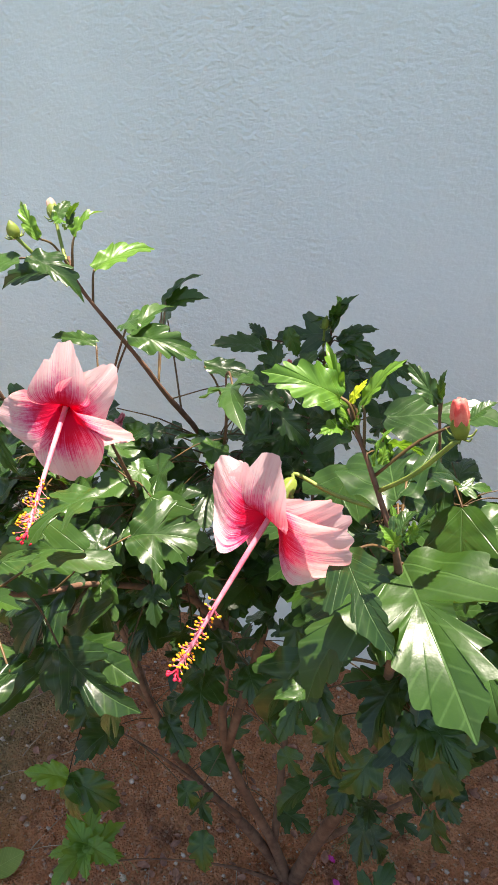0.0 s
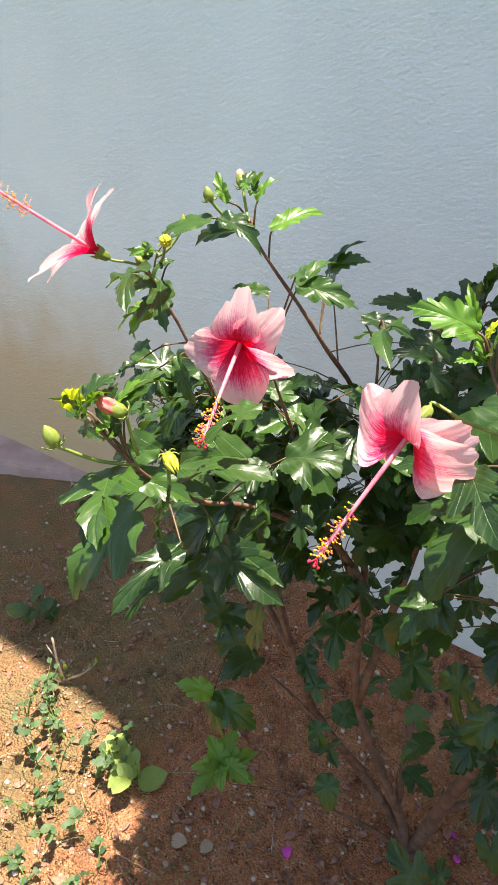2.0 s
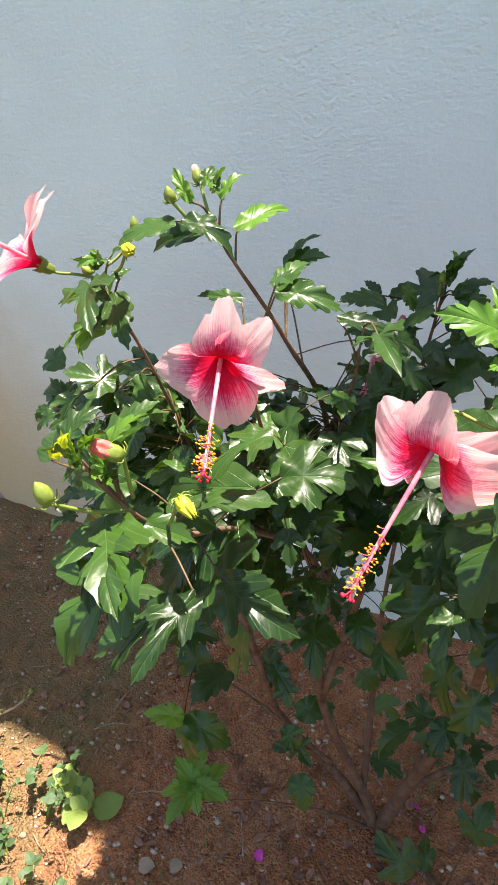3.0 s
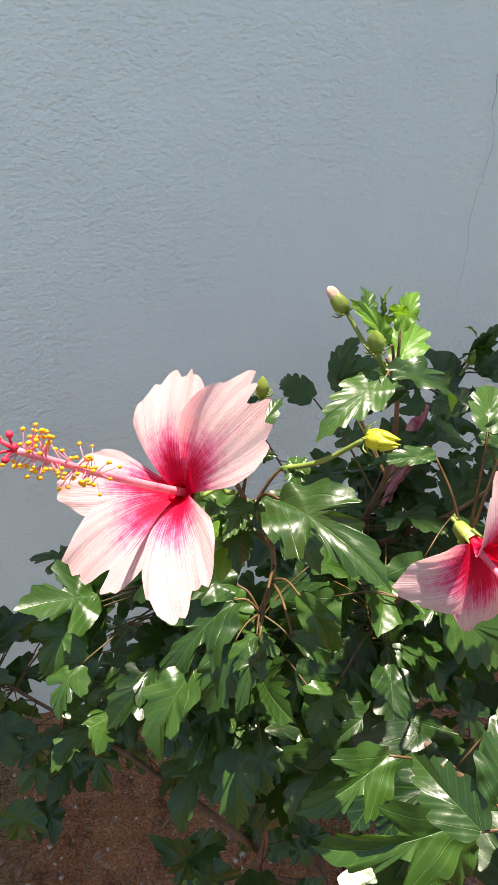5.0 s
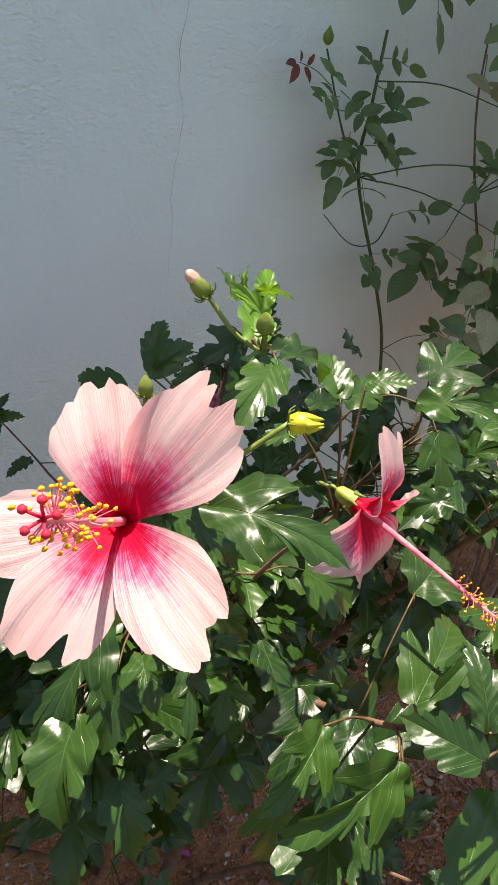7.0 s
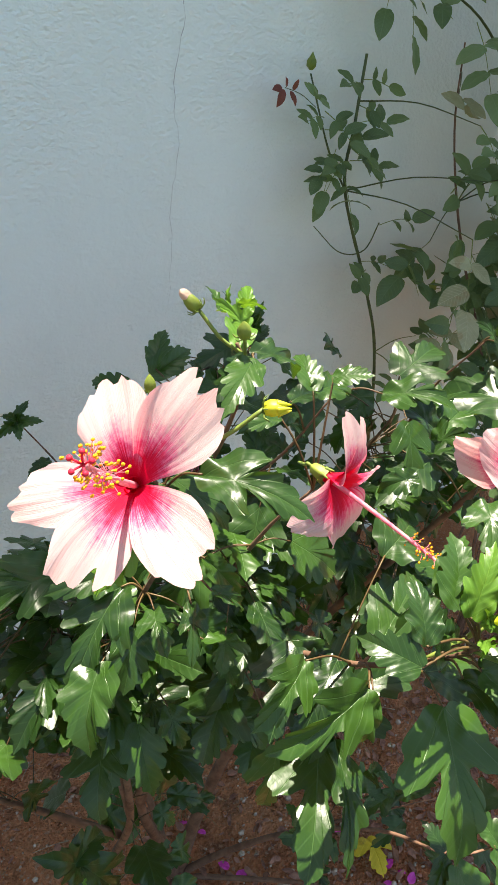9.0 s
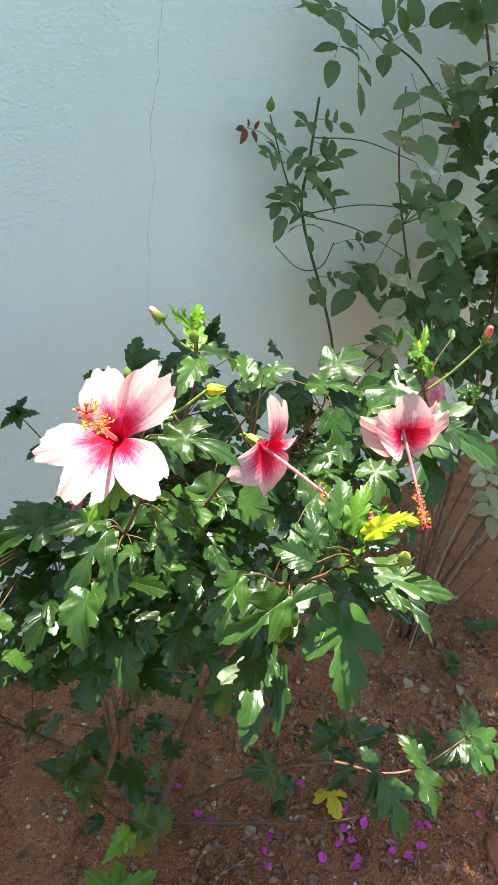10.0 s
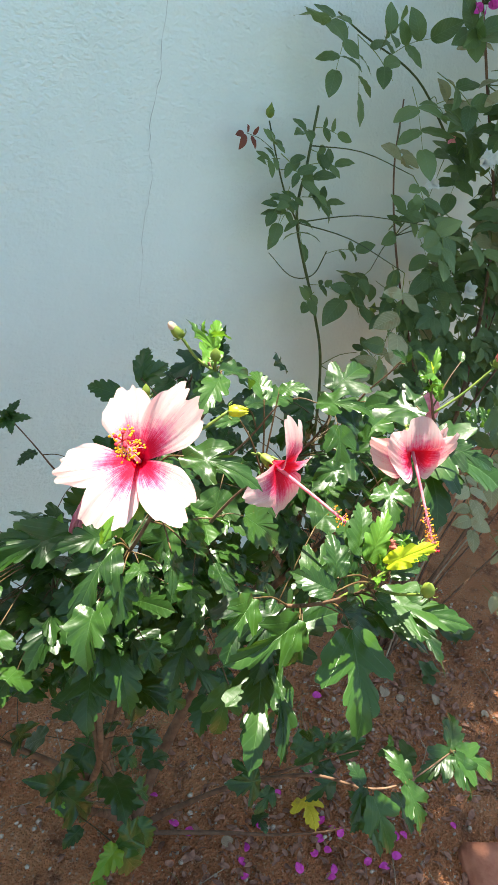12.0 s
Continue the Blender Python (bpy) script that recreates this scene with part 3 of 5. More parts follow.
hero(-0.318, -0.700, 1.066, -0.323, -0.730, 1.048, 'broad', 0.85)
hero(-0.319, -0.700, 1.055, -0.359, -0.710, 1.017, 'young', 0.80)
hero(-0.307, -0.710, 1.081, -0.281, -0.740, 1.053, 'broad', 0.80)
hero(-0.314, -0.710, 1.079, -0.331, -0.730, 1.071, 'broad', 0.80)
hero(-0.324, -0.700, 1.053, -0.363, -0.720, 1.027, 'young', 0.60)
hero(-0.310, -0.700, 1.109, -0.291, -0.680, 1.120, 'broad', 0.60)
hero(-0.290, -0.710, 1.102, -0.298, -0.730, 1.092, 'broad', 0.80)
hero(-0.309, -0.650, 0.963, -0.362, -0.640, 0.962, 'broad', 0.90)
hero(-0.313, -0.660, 0.960, -0.365, -0.680, 0.901, 'lobed', 0.80)
hero(-0.329, -0.640, 0.935, -0.289, -0.660, 0.924, 'lobed', 0.90)
hero(-0.335, -0.620, 0.957, -0.414, -0.600, 0.932, 'lobed', 0.70)
hero(-0.306, -0.737, 1.099, -0.270, -0.790, 1.087, 'lobed', 0.75)
hero(-0.248, -0.705, 1.140, -0.288, -0.730, 1.128, 'broad', 0.70)
hero(-0.244, -0.700, 1.140, -0.203, -0.700, 1.119, 'broad', 0.70)
hero(-0.242, -0.690, 1.150, -0.261, -0.680, 1.171, 'young', 0.60)
hero(0.044, -0.660, 0.974, 0.000, -0.620, 1.012, 'broad', 0.80)
hero(0.045, -0.660, 0.971, 0.134, -0.640, 0.972, 'broad', 0.70)
hero(-0.005, -0.740, 0.960, -0.010, -0.775, 0.933, 'lobed', 0.90)
hero(-0.004, -0.690, 0.975, -0.085, -0.700, 0.968, 'broad', 0.80)
hero(-0.233, -0.860, 1.027, -0.235, -0.840, 1.059, 'broad', 0.80)
hero(-0.221, -0.885, 1.050, -0.195, -0.895, 1.053, 'broad', 0.70)
hero(-0.227, -0.820, 0.953, -0.300, -0.810, 0.930, 'lobed', 0.72, (0.05, -0.85, 0.40))
hero(-0.221, -0.820, 0.944, -0.231, -0.820, 0.894, 'broad', 0.60)
hero(-0.199, -0.730, 0.759, -0.216, -0.740, 0.682, 'lobed', 0.70)
hero(-0.331, -0.580, 0.909, -0.384, -0.570, 0.939, 'lobed', 0.90)
hero(-0.333, -0.580, 0.914, -0.314, -0.570, 0.938, 'young', 0.70)
hero(-0.301, -0.650, 0.948, -0.344, -0.640, 0.912, 'lobed', 1.00)
hero(-0.327, -0.600, 0.848, -0.393, -0.600, 0.853, 'lobed', 0.90)
hero(-0.334, -0.600, 0.831, -0.388, -0.620, 0.829, 'lobed', 0.90)
hero(-0.287, -0.720, 1.018, -0.262, -0.730, 0.976, 'broad', 0.60)
hero(-0.315, -0.745, 1.015, -0.331, -0.770, 0.993, 'lobed', 0.55)
hero(-0.296, -0.740, 1.011, -0.275, -0.750, 0.991, 'broad', 0.60)
hero(-0.210, -0.770, 0.872, -0.127, -0.800, 0.891, 'lobed', 1.00)
hero(-0.210, -0.770, 0.872, -0.217, -0.800, 0.846, 'lobed', 0.70)
hero(-0.220, -0.800, 0.870, -0.258, -0.860, 0.819, 'broad', 0.40)
hero(-0.617, -0.420, 0.743, -0.558, -0.420, 0.782, 'broad', 0.80)
hero(-0.551, -0.450, 0.693, -0.476, -0.450, 0.759, 'broad', 0.90)
hero(-0.577, -0.450, 0.668, -0.652, -0.460, 0.646, 'young', 0.80)
hero(-0.613, -0.460, 0.616, -0.677, -0.480, 0.567, 'broad', 0.80)
hero(-0.524, -0.450, 0.677, -0.468, -0.450, 0.667, 'lobed', 0.90)
hero(-0.637, -0.430, 0.766, -0.670, -0.430, 0.794, 'broad', 0.60)
hero(-0.637, -0.430, 0.766, -0.610, -0.430, 0.808, 'broad', 0.60)
hero(-0.351, -0.620, 0.552, -0.350, -0.640, 0.532, 'young', 0.90)
hero(-0.355, -0.620, 0.579, -0.305, -0.600, 0.555, 'broad', 0.90)
hero(-0.343, -0.620, 0.557, -0.382, -0.620, 0.615, 'broad', 0.90)
hero(-0.343, -0.620, 0.557, -0.308, -0.630, 0.475, 'lobed', 0.80)
hero(-0.312, -0.700, 0.515, -0.358, -0.720, 0.527, 'young', 0.90)
hero(-0.312, -0.700, 0.515, -0.257, -0.680, 0.459, 'broad', 0.90)
hero(-0.312, -0.700, 0.515, -0.288, -0.720, 0.454, 'broad', 0.90)
hero(0.010, -0.831, 0.500, 0.006, -0.796, 0.520, 'broad', 0.90)
hero(0.007, -0.834, 0.500, -0.027, -0.849, 0.460, 'broad', 0.70)
hero(0.007, -0.849, 0.500, 0.007, -0.902, 0.430, 'lobed', 0.80)
hero(0.075, -0.863, 0.480, 0.069, -0.913, 0.420, 'lobed', 0.80)
hero(0.082, -0.863, 0.480, 0.080, -0.811, 0.500, 'broad', 0.90)
hero(0.193, -0.870, 0.460, 0.122, -0.860, 0.440, 'lobed', 0.90)
hero(0.197, -0.867, 0.460, 0.252, -0.827, 0.470, 'broad', 0.90)
hero(0.201, -0.876, 0.460, 0.254, -0.936, 0.420, 'lobed', 0.90)
hero(0.192, -0.876, 0.460, 0.198, -0.931, 0.400, 'lobed', 0.80)
hero(0.071, -0.719, 0.400, 0.024, -0.705, 0.380, 'lobed', 0.90)
hero(0.079, -0.724, 0.400, 0.076, -0.689, 0.420, 'lobed', 0.90)
hero(0.079, -0.724, 0.400, 0.119, -0.742, 0.430, 'broad', 0.90)
hero(0.013, -0.682, 0.300, -0.027, -0.690, 0.270, 'lobed', 0.90)
hero(0.003, -0.650, 0.300, -0.008, -0.603, 0.300, 'lobed', 0.90)
hero(-0.205, -0.885, 1.000, -0.164, -0.937, 1.008, 'lobed', 0.70)
hero(-0.213, -0.868, 1.000, -0.195, -0.924, 0.985, 'lobed', 0.60)
hero(-0.225, -0.881, 1.060, -0.205, -0.905, 1.088, 'yellow', 0.65)
hero(-0.216, -0.862, 1.045, -0.190, -0.850, 1.078, 'young', 0.80)
hero(-0.211, -0.810, 0.975, -0.140, -0.784, 0.984, 'lobed', 0.80)
hero(-0.222, -0.846, 1.050, -0.189, -0.832, 1.071, 'broad', 0.75)
hero(-0.215, -0.855, 0.994, -0.171, -0.840, 0.978, 'broad', 0.80)
hero(-0.218, -0.860, 1.030, -0.236, -0.850, 1.048, 'broad', 0.70)

hero(-0.212, -0.876, 1.013, -0.168, -0.934, 1.010, 'lobed', 0.95, (0.0, -0.25, 1.0))
hero(-0.212, -0.862, 0.968, -0.243, -0.921, 0.911, 'lobed', 1.05, (-0.2, -0.55, 0.8))
hero(-0.156, -0.873, 0.966, -0.167, -0.934, 0.948, 'lobed', 0.55, (0.2, -0.5, 0.9))
hero(-0.143, -0.811, 1.009, -0.210, -0.818, 0.988, 'lobed', 0.70, (0.1, -0.5, 0.9))
hero(-0.166, -0.822, 0.927, -0.104, -0.835, 0.908, 'lobed', 0.90, (0.1, -0.7, 0.7))
hero(-0.129, -0.811, 1.054, -0.157, -0.840, 1.032, 'lobed', 1.00, (-0.4, -0.5, 0.8))
hero(-0.100, -0.693, 1.071, -0.074, -0.744, 1.077, 'lobed', 0.80, (-0.3, -0.4, 0.9))
hero(0.006, -0.789, 1.041, 0.040, -0.832, 1.027, 'lobed', 0.80, (-0.3, -0.4, 0.9))
hero(-0.064, -0.718, 0.995, -0.090, -0.698, 0.978, 'broad', 0.95, (-0.3, -0.5, 0.9))
hero(-0.007, -0.638, 1.039, 0.071, -0.625, 1.054, 'lobed', 0.90, (-0.3, -0.4, 0.9))
hero(-0.171, -0.701, 1.107, -0.152, -0.721, 1.112, 'broad', 1.00, (-0.3, -0.4, 0.9))
hero(-0.222, -0.561, 1.066, -0.199, -0.538, 1.088, 'broad', 0.90, (-0.5, -0.5, 0.6))
hero(-0.226, -0.562, 1.061, -0.184, -0.557, 1.075, 'broad', 0.90, (-0.5, -0.5, 0.6))
hero(-0.232, -0.543, 1.040, -0.252, -0.504, 1.040, 'broad', 0.80, (-0.5, -0.5, 0.6))
hero(-0.255, -0.788, 0.967, -0.306, -0.801, 0.949, 'lobed', 0.80, (-0.5, -0.8, 0.25))
hero(-0.218, -0.785, 0.850, -0.285, -0.850, 0.826, 'lobed', 0.80, (-0.3, -0.5, 0.8))
hero(-0.257, -0.864, 1.036, -0.273, -0.832, 1.041, 'broad', 1.00, (-0.4, -0.5, 0.8))
hero(-0.251, -0.860, 1.044, -0.236, -0.832, 1.063, 'broad', 0.95, (-0.5, -0.7, 0.3))
hero(-0.220, -0.856, 1.048, -0.198, -0.830, 1.076, 'broad', 0.90, (-0.5, -0.7, 0.3))
hero(0.307, -0.790, 0.245, 0.276, -0.724, 0.220, 'lobed', 0.90, (0, -0.4, 1))
hero(0.366, -0.826, 0.264, 0.427, -0.772, 0.266, 'broad', 0.90, (0, -0.4, 1))
hero(0.366, -0.841, 0.261, 0.369, -0.914, 0.272, 'lobed', 0.80, (0, -0.4, 1))
hero(0.343, -0.834, 0.266, 0.265, -0.818, 0.248, 'lobed', 0.80, (0, -0.4, 1))
hero(0.313, -0.735, 0.202, 0.339, -0.713, 0.208, 'young', 0.80, (0, -0.4, 1))
hero(0.137, -0.804, 0.261, 0.143, -0.754, 0.258, 'broad', 0.90, (0, -0.4, 1))
hero(0.137, -0.804, 0.261, 0.094, -0.806, 0.252, 'broad', 0.90, (0, -0.4, 1))
hero(0.135, -0.806, 0.258, 0.097, -0.866, 0.260, 'lobed', 0.80, (0, -0.4, 1))
hero(0.214, -0.810, 0.252, 0.185, -0.873, 0.239, 'lobed', 0.80, (0, -0.4, 1))
hero(0.211, -0.686, 0.160, 0.184, -0.620, 0.150, 'lobed', 0.90, (0, -0.4, 1))
hero(0.202, -0.694, 0.160, 0.136, -0.686, 0.140, 'lobed', 0.90, (0, -0.4, 1))
hero(0.248, -0.668, 0.160, 0.325, -0.677, 0.170, 'broad', 0.90, (0, -0.4, 1))
hero(0.176, -0.607, 0.170, 0.252, -0.599, 0.170, 'lobed', 0.90, (0, -0.4, 1))

part("petiole", stalks.mesh("petiole", RED_STEM), bush, "thin reddish leaf stalks", kind="stuff")


# ---- flowers of the bush ----
def petal(base, axis, tip, half, knee, ruffle, seed, fold=0.0, roll=0.0, tone=1.0, claw=0.66, point=0.34, nu=36, nv=26):
    """A crinkled petal: a narrow claw that leaves the calyx along the axis, then a broad blade with a frayed wavy end at tip.
    fold rolls one edge inwards (its sign says which), roll turns the blade about its length in degrees."""
    rnd = random.Random(seed)
    d = tip - base
    out = d - d.dot(axis) * axis
    side = axis.cross(out).normalized()
    bend = base + axis * knee + out * 0.20
    ph, ph2, ph3 = rnd.uniform(0, 6), rnd.uniform(0, 6), rnd.uniform(0, 6)
    torn = 1.0 if tone == 1.0 else 0.45
    teeth = [rnd.uniform(0.0, 0.055) * torn for k in range(19)]
    notch, cleft = rnd.choice((0.0, 0.05, 0.10, 0.14)) * torn, rnd.uniform(-0.5, 0.5)
    verts, uvs, faces = [], [], []
    turn = Matrix.Rotation(radians(roll), 3, d.normalized())
    for j in range(nv + 1):
        for i in range(nu + 1):
            u = -1 + 2 * i / nu
            q = (u + 1) * 9
            k = min(int(q), 17)
            frayed = teeth[k] + (teeth[k + 1] - teeth[k]) * (q - k)
            v = min(1.0, j / nv * (1.0 - point * abs(u) ** (1.0 / point) - frayed * 1.3 - notch * max(0.0, 1 - abs(u - cleft) / 0.16) + 0.03 * math.sin(3.5 * u + ph)))
            c = base * (1 - v) ** 2 + bend * 2 * v * (1 - v) + tip * v * v
            t = ((bend - base) * (1 - v) + (tip - bend) * v).normalized()
            grow = min(1.0, v / claw)
            w = half * (0.12 + 0.92 * (grow * grow * (3 - 2 * grow)) ** 1.05)
            across = turn @ side
            normal = t.cross(across).normalized()
            x, lift = u * w, 0.0
            e = u * (1 if fold > 0 else -1) - 0.45
            if fold and e > 0:
                a = abs(fold) * e / 0.55 * min(1.0, v * 1.6)
                a = max(a, 1e-4)
                r = e * w / a
                x = (1 if fold > 0 else -1) * (0.45 * w + r * math.sin(a))
                lift = r * (1 - math.cos(a))
            lift += 0.30 * u * u * w * (1 - v) ** 1.5
            lift += ruffle * v ** 2.2 * (math.sin(4.2 * u + ph + 1.5 * v) + 0.35 * v ** 3 * math.sin(14 * u + ph2)) * (0.3 + 0.7 * abs(u))
            lift += ruffle * 0.45 * math.sin(7 * v + ph3) * abs(u) ** 2
            lift += 0.00014 * min(1.0, v * 1.5) * math.sin(30 * u + ph2 + 2 * math.sin(4 * v + ph))
            p = c + across * x + normal * lift
            verts.append(p - BASE)
            uvs.append((u, v * tone))
    n = nu + 1
    for j in range(nv):
        for i in range(nu):
            faces.append((j * n + i, j * n + i + 1, (j + 1) * n + i + 1, (j + 1) * n + i))
    return mesh("petal", verts, faces, PETAL, uvs)


def flower(base, axis, petals, label, column, droop, stalk, knee=0.03, ruffle=0.003, seed=1, tone=1.0, first=0.55, thread=0.009, point=0.34):
    """One open bloom: calyx, five petals (tip, half width, fold, roll), a long staminal column with anthers and five stigmas."""
    base, axis = Vector(base), Vector(axis).normalized()
    rnd = random.Random(seed)
    s = Shape()
    lathe(s, [(-0.003, 0.0030), (0.003, 0.0034), (0.010, 0.0044)], 14, axis_pose(base - BASE, axis))
    bloom = part("flower", s.mesh("corolla_tube", PETAL), bush, label)
    for k, (tip, half, fold, roll) in enumerate(petals):
        part("petal", petal(base, axis, Vector(tip), half, knee, ruffle, seed * 10 + k, fold, roll, tone, 0.88 if tone == 1.0 else 0.62, point), bloom)
    s = Shape()
    lathe(s, [(-0.009, 0.0016), (-0.007, 0.0036), (-0.001, 0.0047), (0.001, 0.0048), (0.003, 0.0050)], 20, axis_pose(base - BASE, axis), 0.10)
    for k in range(5):
        w = 2 * math.pi * k / 5
        m = axis_pose(base, axis)
        tube(s, [m @ Vector((r * math.cos(w), r * math.sin(w), z)) for r, z in ((0.0044, 0.000), (0.0054, 0.003), (0.0066, 0.006))], 0.0018, 0.0003, 6, 3, 0, BASE)
    part("calyx", s.mesh("calyx", SEPAL), bloom, "yellow-green calyx")
    bend = Vector(droop)
    line = [base]
    for k in range(1, 7):
        q = k / 6
        line.append(base + axis * column * q + bend * q * q)
    end, last = line[-1], (line[-1] - line[-2]).normalized()
    s = Shape()
    tube(s, line, 0.0019, 0.0011, 9, 4, 0, BASE)
    part("staminal_column", s.mesh("staminal_column", COLUMN), bloom)
    threads, pollen = Shape(), Shape()
    smooth = smooth_line(line, 8)
    m = len(smooth)
    a = last.orthogonal().normalized()
    b = last.cross(a)
    for k in range(85):
        q = first + (0.99 - first) * rnd.random() ** 0.75
        c = Vector(smooth[int(q * (m - 1))])
        w = rnd.uniform(0, 2 * math.pi)
        way = (a * math.cos(w) + b * math.sin(w) + last * rnd.uniform(0.1, 0.9)).normalized()
        tip = c + way * thread * rnd.uniform(0.35, 1.0)
        tube(threads, [c, (c + tip) / 2 + last * 0.0006, tip], 0.00026, 0.00016, 4, 2, 0, BASE)
        ball(pollen, tip - BASE, rnd.uniform(0.0007, 0.00105), 4, 6, (1, 0.7, 0.8), 0.4)
    part("filament", threads.mesh("filament", COLUMN), bloom, "fine pink filaments", kind="stuff")
    part("anther", pollen.mesh("anther", ANTHER), bloom, "yellow pollen anthers", kind="stuff")
    for k in range(5):
        w = 2 * math.pi * k / 5
        tip = end + last * 0.0050 + (a * math.cos(w) + b * math.sin(w)) * 0.0040
        s = Shape()
        tube(s, [end, (end + tip) / 2 + last * 0.001, tip], 0.0005, 0.0004, 5, 3, 0, BASE)
        ball(s, tip - BASE, 0.0012, 5, 8, jitter=0.15)
        part("stigma", s.mesh("stigma", STIGMA), bloom)
    s = Shape()
    foot = base - axis * 0.008
    tube(s, [foot, foot - axis * 0.004, foot * 0.5 + Vector(stalk) * 0.5, stalk], 0.0011, 0.0012, 6, 5, 0, BASE)
    part("flower_stalk", s.mesh("flower_stalk", GREEN_STEM), bloom)


flower((-0.347, -0.738, 1.108), (-0.55, -0.58, 0.61),
       [((-0.347, -0.711, 1.157), 0.0205, 0, 0), ((-0.316, -0.757, 1.166), 0.0235, 1.2, 0), ((-0.403, -0.717, 1.107), 0.0190, 0, 12), ((-0.399, -0.760, 1.081), 0.0212, 0, 0), ((-0.355, -0.807, 1.106), 0.0215, 0, 0)],
       "wide open pale pink bloom with crimson eye", 0.104, (0, 0, 0.004), (-0.322, -0.711, 1.092), 0.027, 0.0034, 3, 1.0, 0.60, 0.0105)
flower((-0.203, -0.732, 1.058), (0.31, -0.90, -0.30),
       [((-0.197, -0.737, 1.105), 0.0215, 0, 0), ((-0.166, -0.727, 1.087), 0.0215, 0, -10), ((-0.155, -0.729, 1.037), 0.0240, 0, 12), ((-0.190, -0.746, 1.002), 0.0265, 0, 0), ((-0.252, -0.749, 1.048), 0.0225, 0, 30)],
       "open pink bloom with crimson eye", 0.102, (0.0, 0.0, -0.004), (-0.192, -0.700, 1.045), 0.030, 0.0044, 5, 0.88, 0.66, 0.0085, 0.5)
flower((-0.036, -0.765, 1.052), (-0.28, -0.70, -0.65),
       [((-0.078, -0.768, 1.060), 0.0250, 0, 70), ((-0.044, -0.772, 1.081), 0.0275, 0, 0), ((0.011, -0.794, 1.046), 0.0270, 0, -35), ((0.004, -0.782, 1.065), 0.0210, 0, -30), ((-0.072, -0.742, 1.040), 0.0220, 0, 50)],
       "nodding pink bloom with hanging column", 0.109, (0.0, 0.0, -0.004), (0.013, -0.757, 1.050), 0.040, 0.0042, 8, 0.86, 0.62, 0.0075)


def wilted(place, way, size, label, seed):
    rnd = random.Random(seed)
    way = Vector(way).normalized()
    s = Shape()
    m = axis_pose(Vector(place) - BASE, way)
    lathe(s, [(-0.02 * size, 0.002), (0, 0.005 * size), (0.025 * size, 0.009 * size), (0.05 * size, 0.0075 * size), (0.075 * size, 0.005 * size), (0.085 * size, 0.001)], 20, m, 0.38, 5)
    for k in range(5):
        w = 2 * math.pi * (k + rnd.uniform(-0.2, 0.2)) / 5
        line = [m @ Vector((a * size * math.cos(w + 0.6 * z), a * size * math.sin(w + 0.6 * z), z * 0.09 * size)) + BASE for a, z in ((0.004, 0.0), (0.009, 0.3), (0.010, 0.55), (0.005, 0.85), (0.009, 1.08))]
        tube(s, line, 0.0050 * size, 0.0022 * size, 6, 4, 0.5, BASE)
    part("wilted_flower", s.mesh("wilted_flower", WILTED), bush, label)


wilted((-0.128, -0.515, 0.992), (-0.32, -0.05, -1), 0.85, "wilted rolled-up dark pink flower", 1)
wilted((-0.285, -0.56, 0.93), (-0.4, -0.2, -0.8), 0.5, "small withered red flower", 2)
wilted((-0.46, -0.40, 0.66), (-0.5, -0.2, -0.8), 0.45, "small withered red flower", 3)


def bud(foot, tip, label, cover, heart=None, stalk=None, fat=0.40, bracts=True):
    """A flower bud in its calyx with thin bracts at its foot, on a long stalk."""
    foot, tip = Vector(foot), Vector(tip)
    way, length = (tip - foot).normalized(), (tip - foot).length * 0.85
    m = axis_pose(foot - BASE, way)
    r = length * fat * 0.5
    s = Shape()
    lathe(s, [(0, r * 0.25), (length * 0.06, r * 0.75), (length * 0.3, r), (length * 0.6, r * 0.88), (length * 0.85, r * 0.45), (length, r * 0.06)], 15, m, 0.06)
    body = part("bud", s.mesh("bud", cover), bush, label)
    if cover is YELLOW_SEPAL:
        s = Shape()
        for k in range(5):
            w = 2 * math.pi * (k + 0.3) / 5
            q = [m @ Vector((a * r * math.cos(w), a * r * math.sin(w), z * length)) + BASE for a, z in ((0.62, 0.55), (0.50, 0.85), (0.36, 1.12))]
            tube(s, q, r * 0.46, r * 0.05, 6, 3, 0, BASE)
        part("sepal", s.mesh("sepal", cover), body, "pointed yellow sepal tips")
    if heart:
        s = Shape()
        if heart is BUD_RED:
            lathe(s, [(length * 0.40, r * 0.70), (length * 0.62, r * 0.90), (length * 0.85, r * 0.84), (length * 1.06, r * 0.74), (length * 1.20, r * 0.58), (length * 1.24, r * 0.30), (length * 1.20, r * 0.03)], 30, m, 0.20, 5)
        else:
            lathe(s, [(length * 0.5, r * 0.6), (length * 0.78, r * 0.70), (length * 0.95, r * 0.62), (length * 1.08, r * 0.42), (length * 1.14, r * 0.05)], 14, m, 0.14, 4)
        part("folded_petals", s.mesh("folded_petals", heart), body)
    if bracts:
        s = Shape()
        for k in range(7):
            w = 2 * math.pi * k / 7
            q = [m @ Vector((a * r * math.cos(w), a * r * math.sin(w), z * length)) + BASE for a, z in ((0.3, 0.0), (1.15, 0.03), (1.6, 0.22))]
            tube(s, q, 0.0007, 0.0003, 4, 3, 0, BASE)
        part("bract", s.mesh("bract", GREEN_STEM), body)
    if stalk:
        s = Shape()
        pts = [Vector(stalk), (Vector(stalk) + foot) / 2 - Vector((0, 0, 0.004)), foot]
        tube(s, pts, 0.0014, 0.0012, 6, 5, 0, BASE)
        part("bud_stalk", s.mesh("bud_stalk", GREEN_STEM if cover is not BARK else RED_STEM), body)


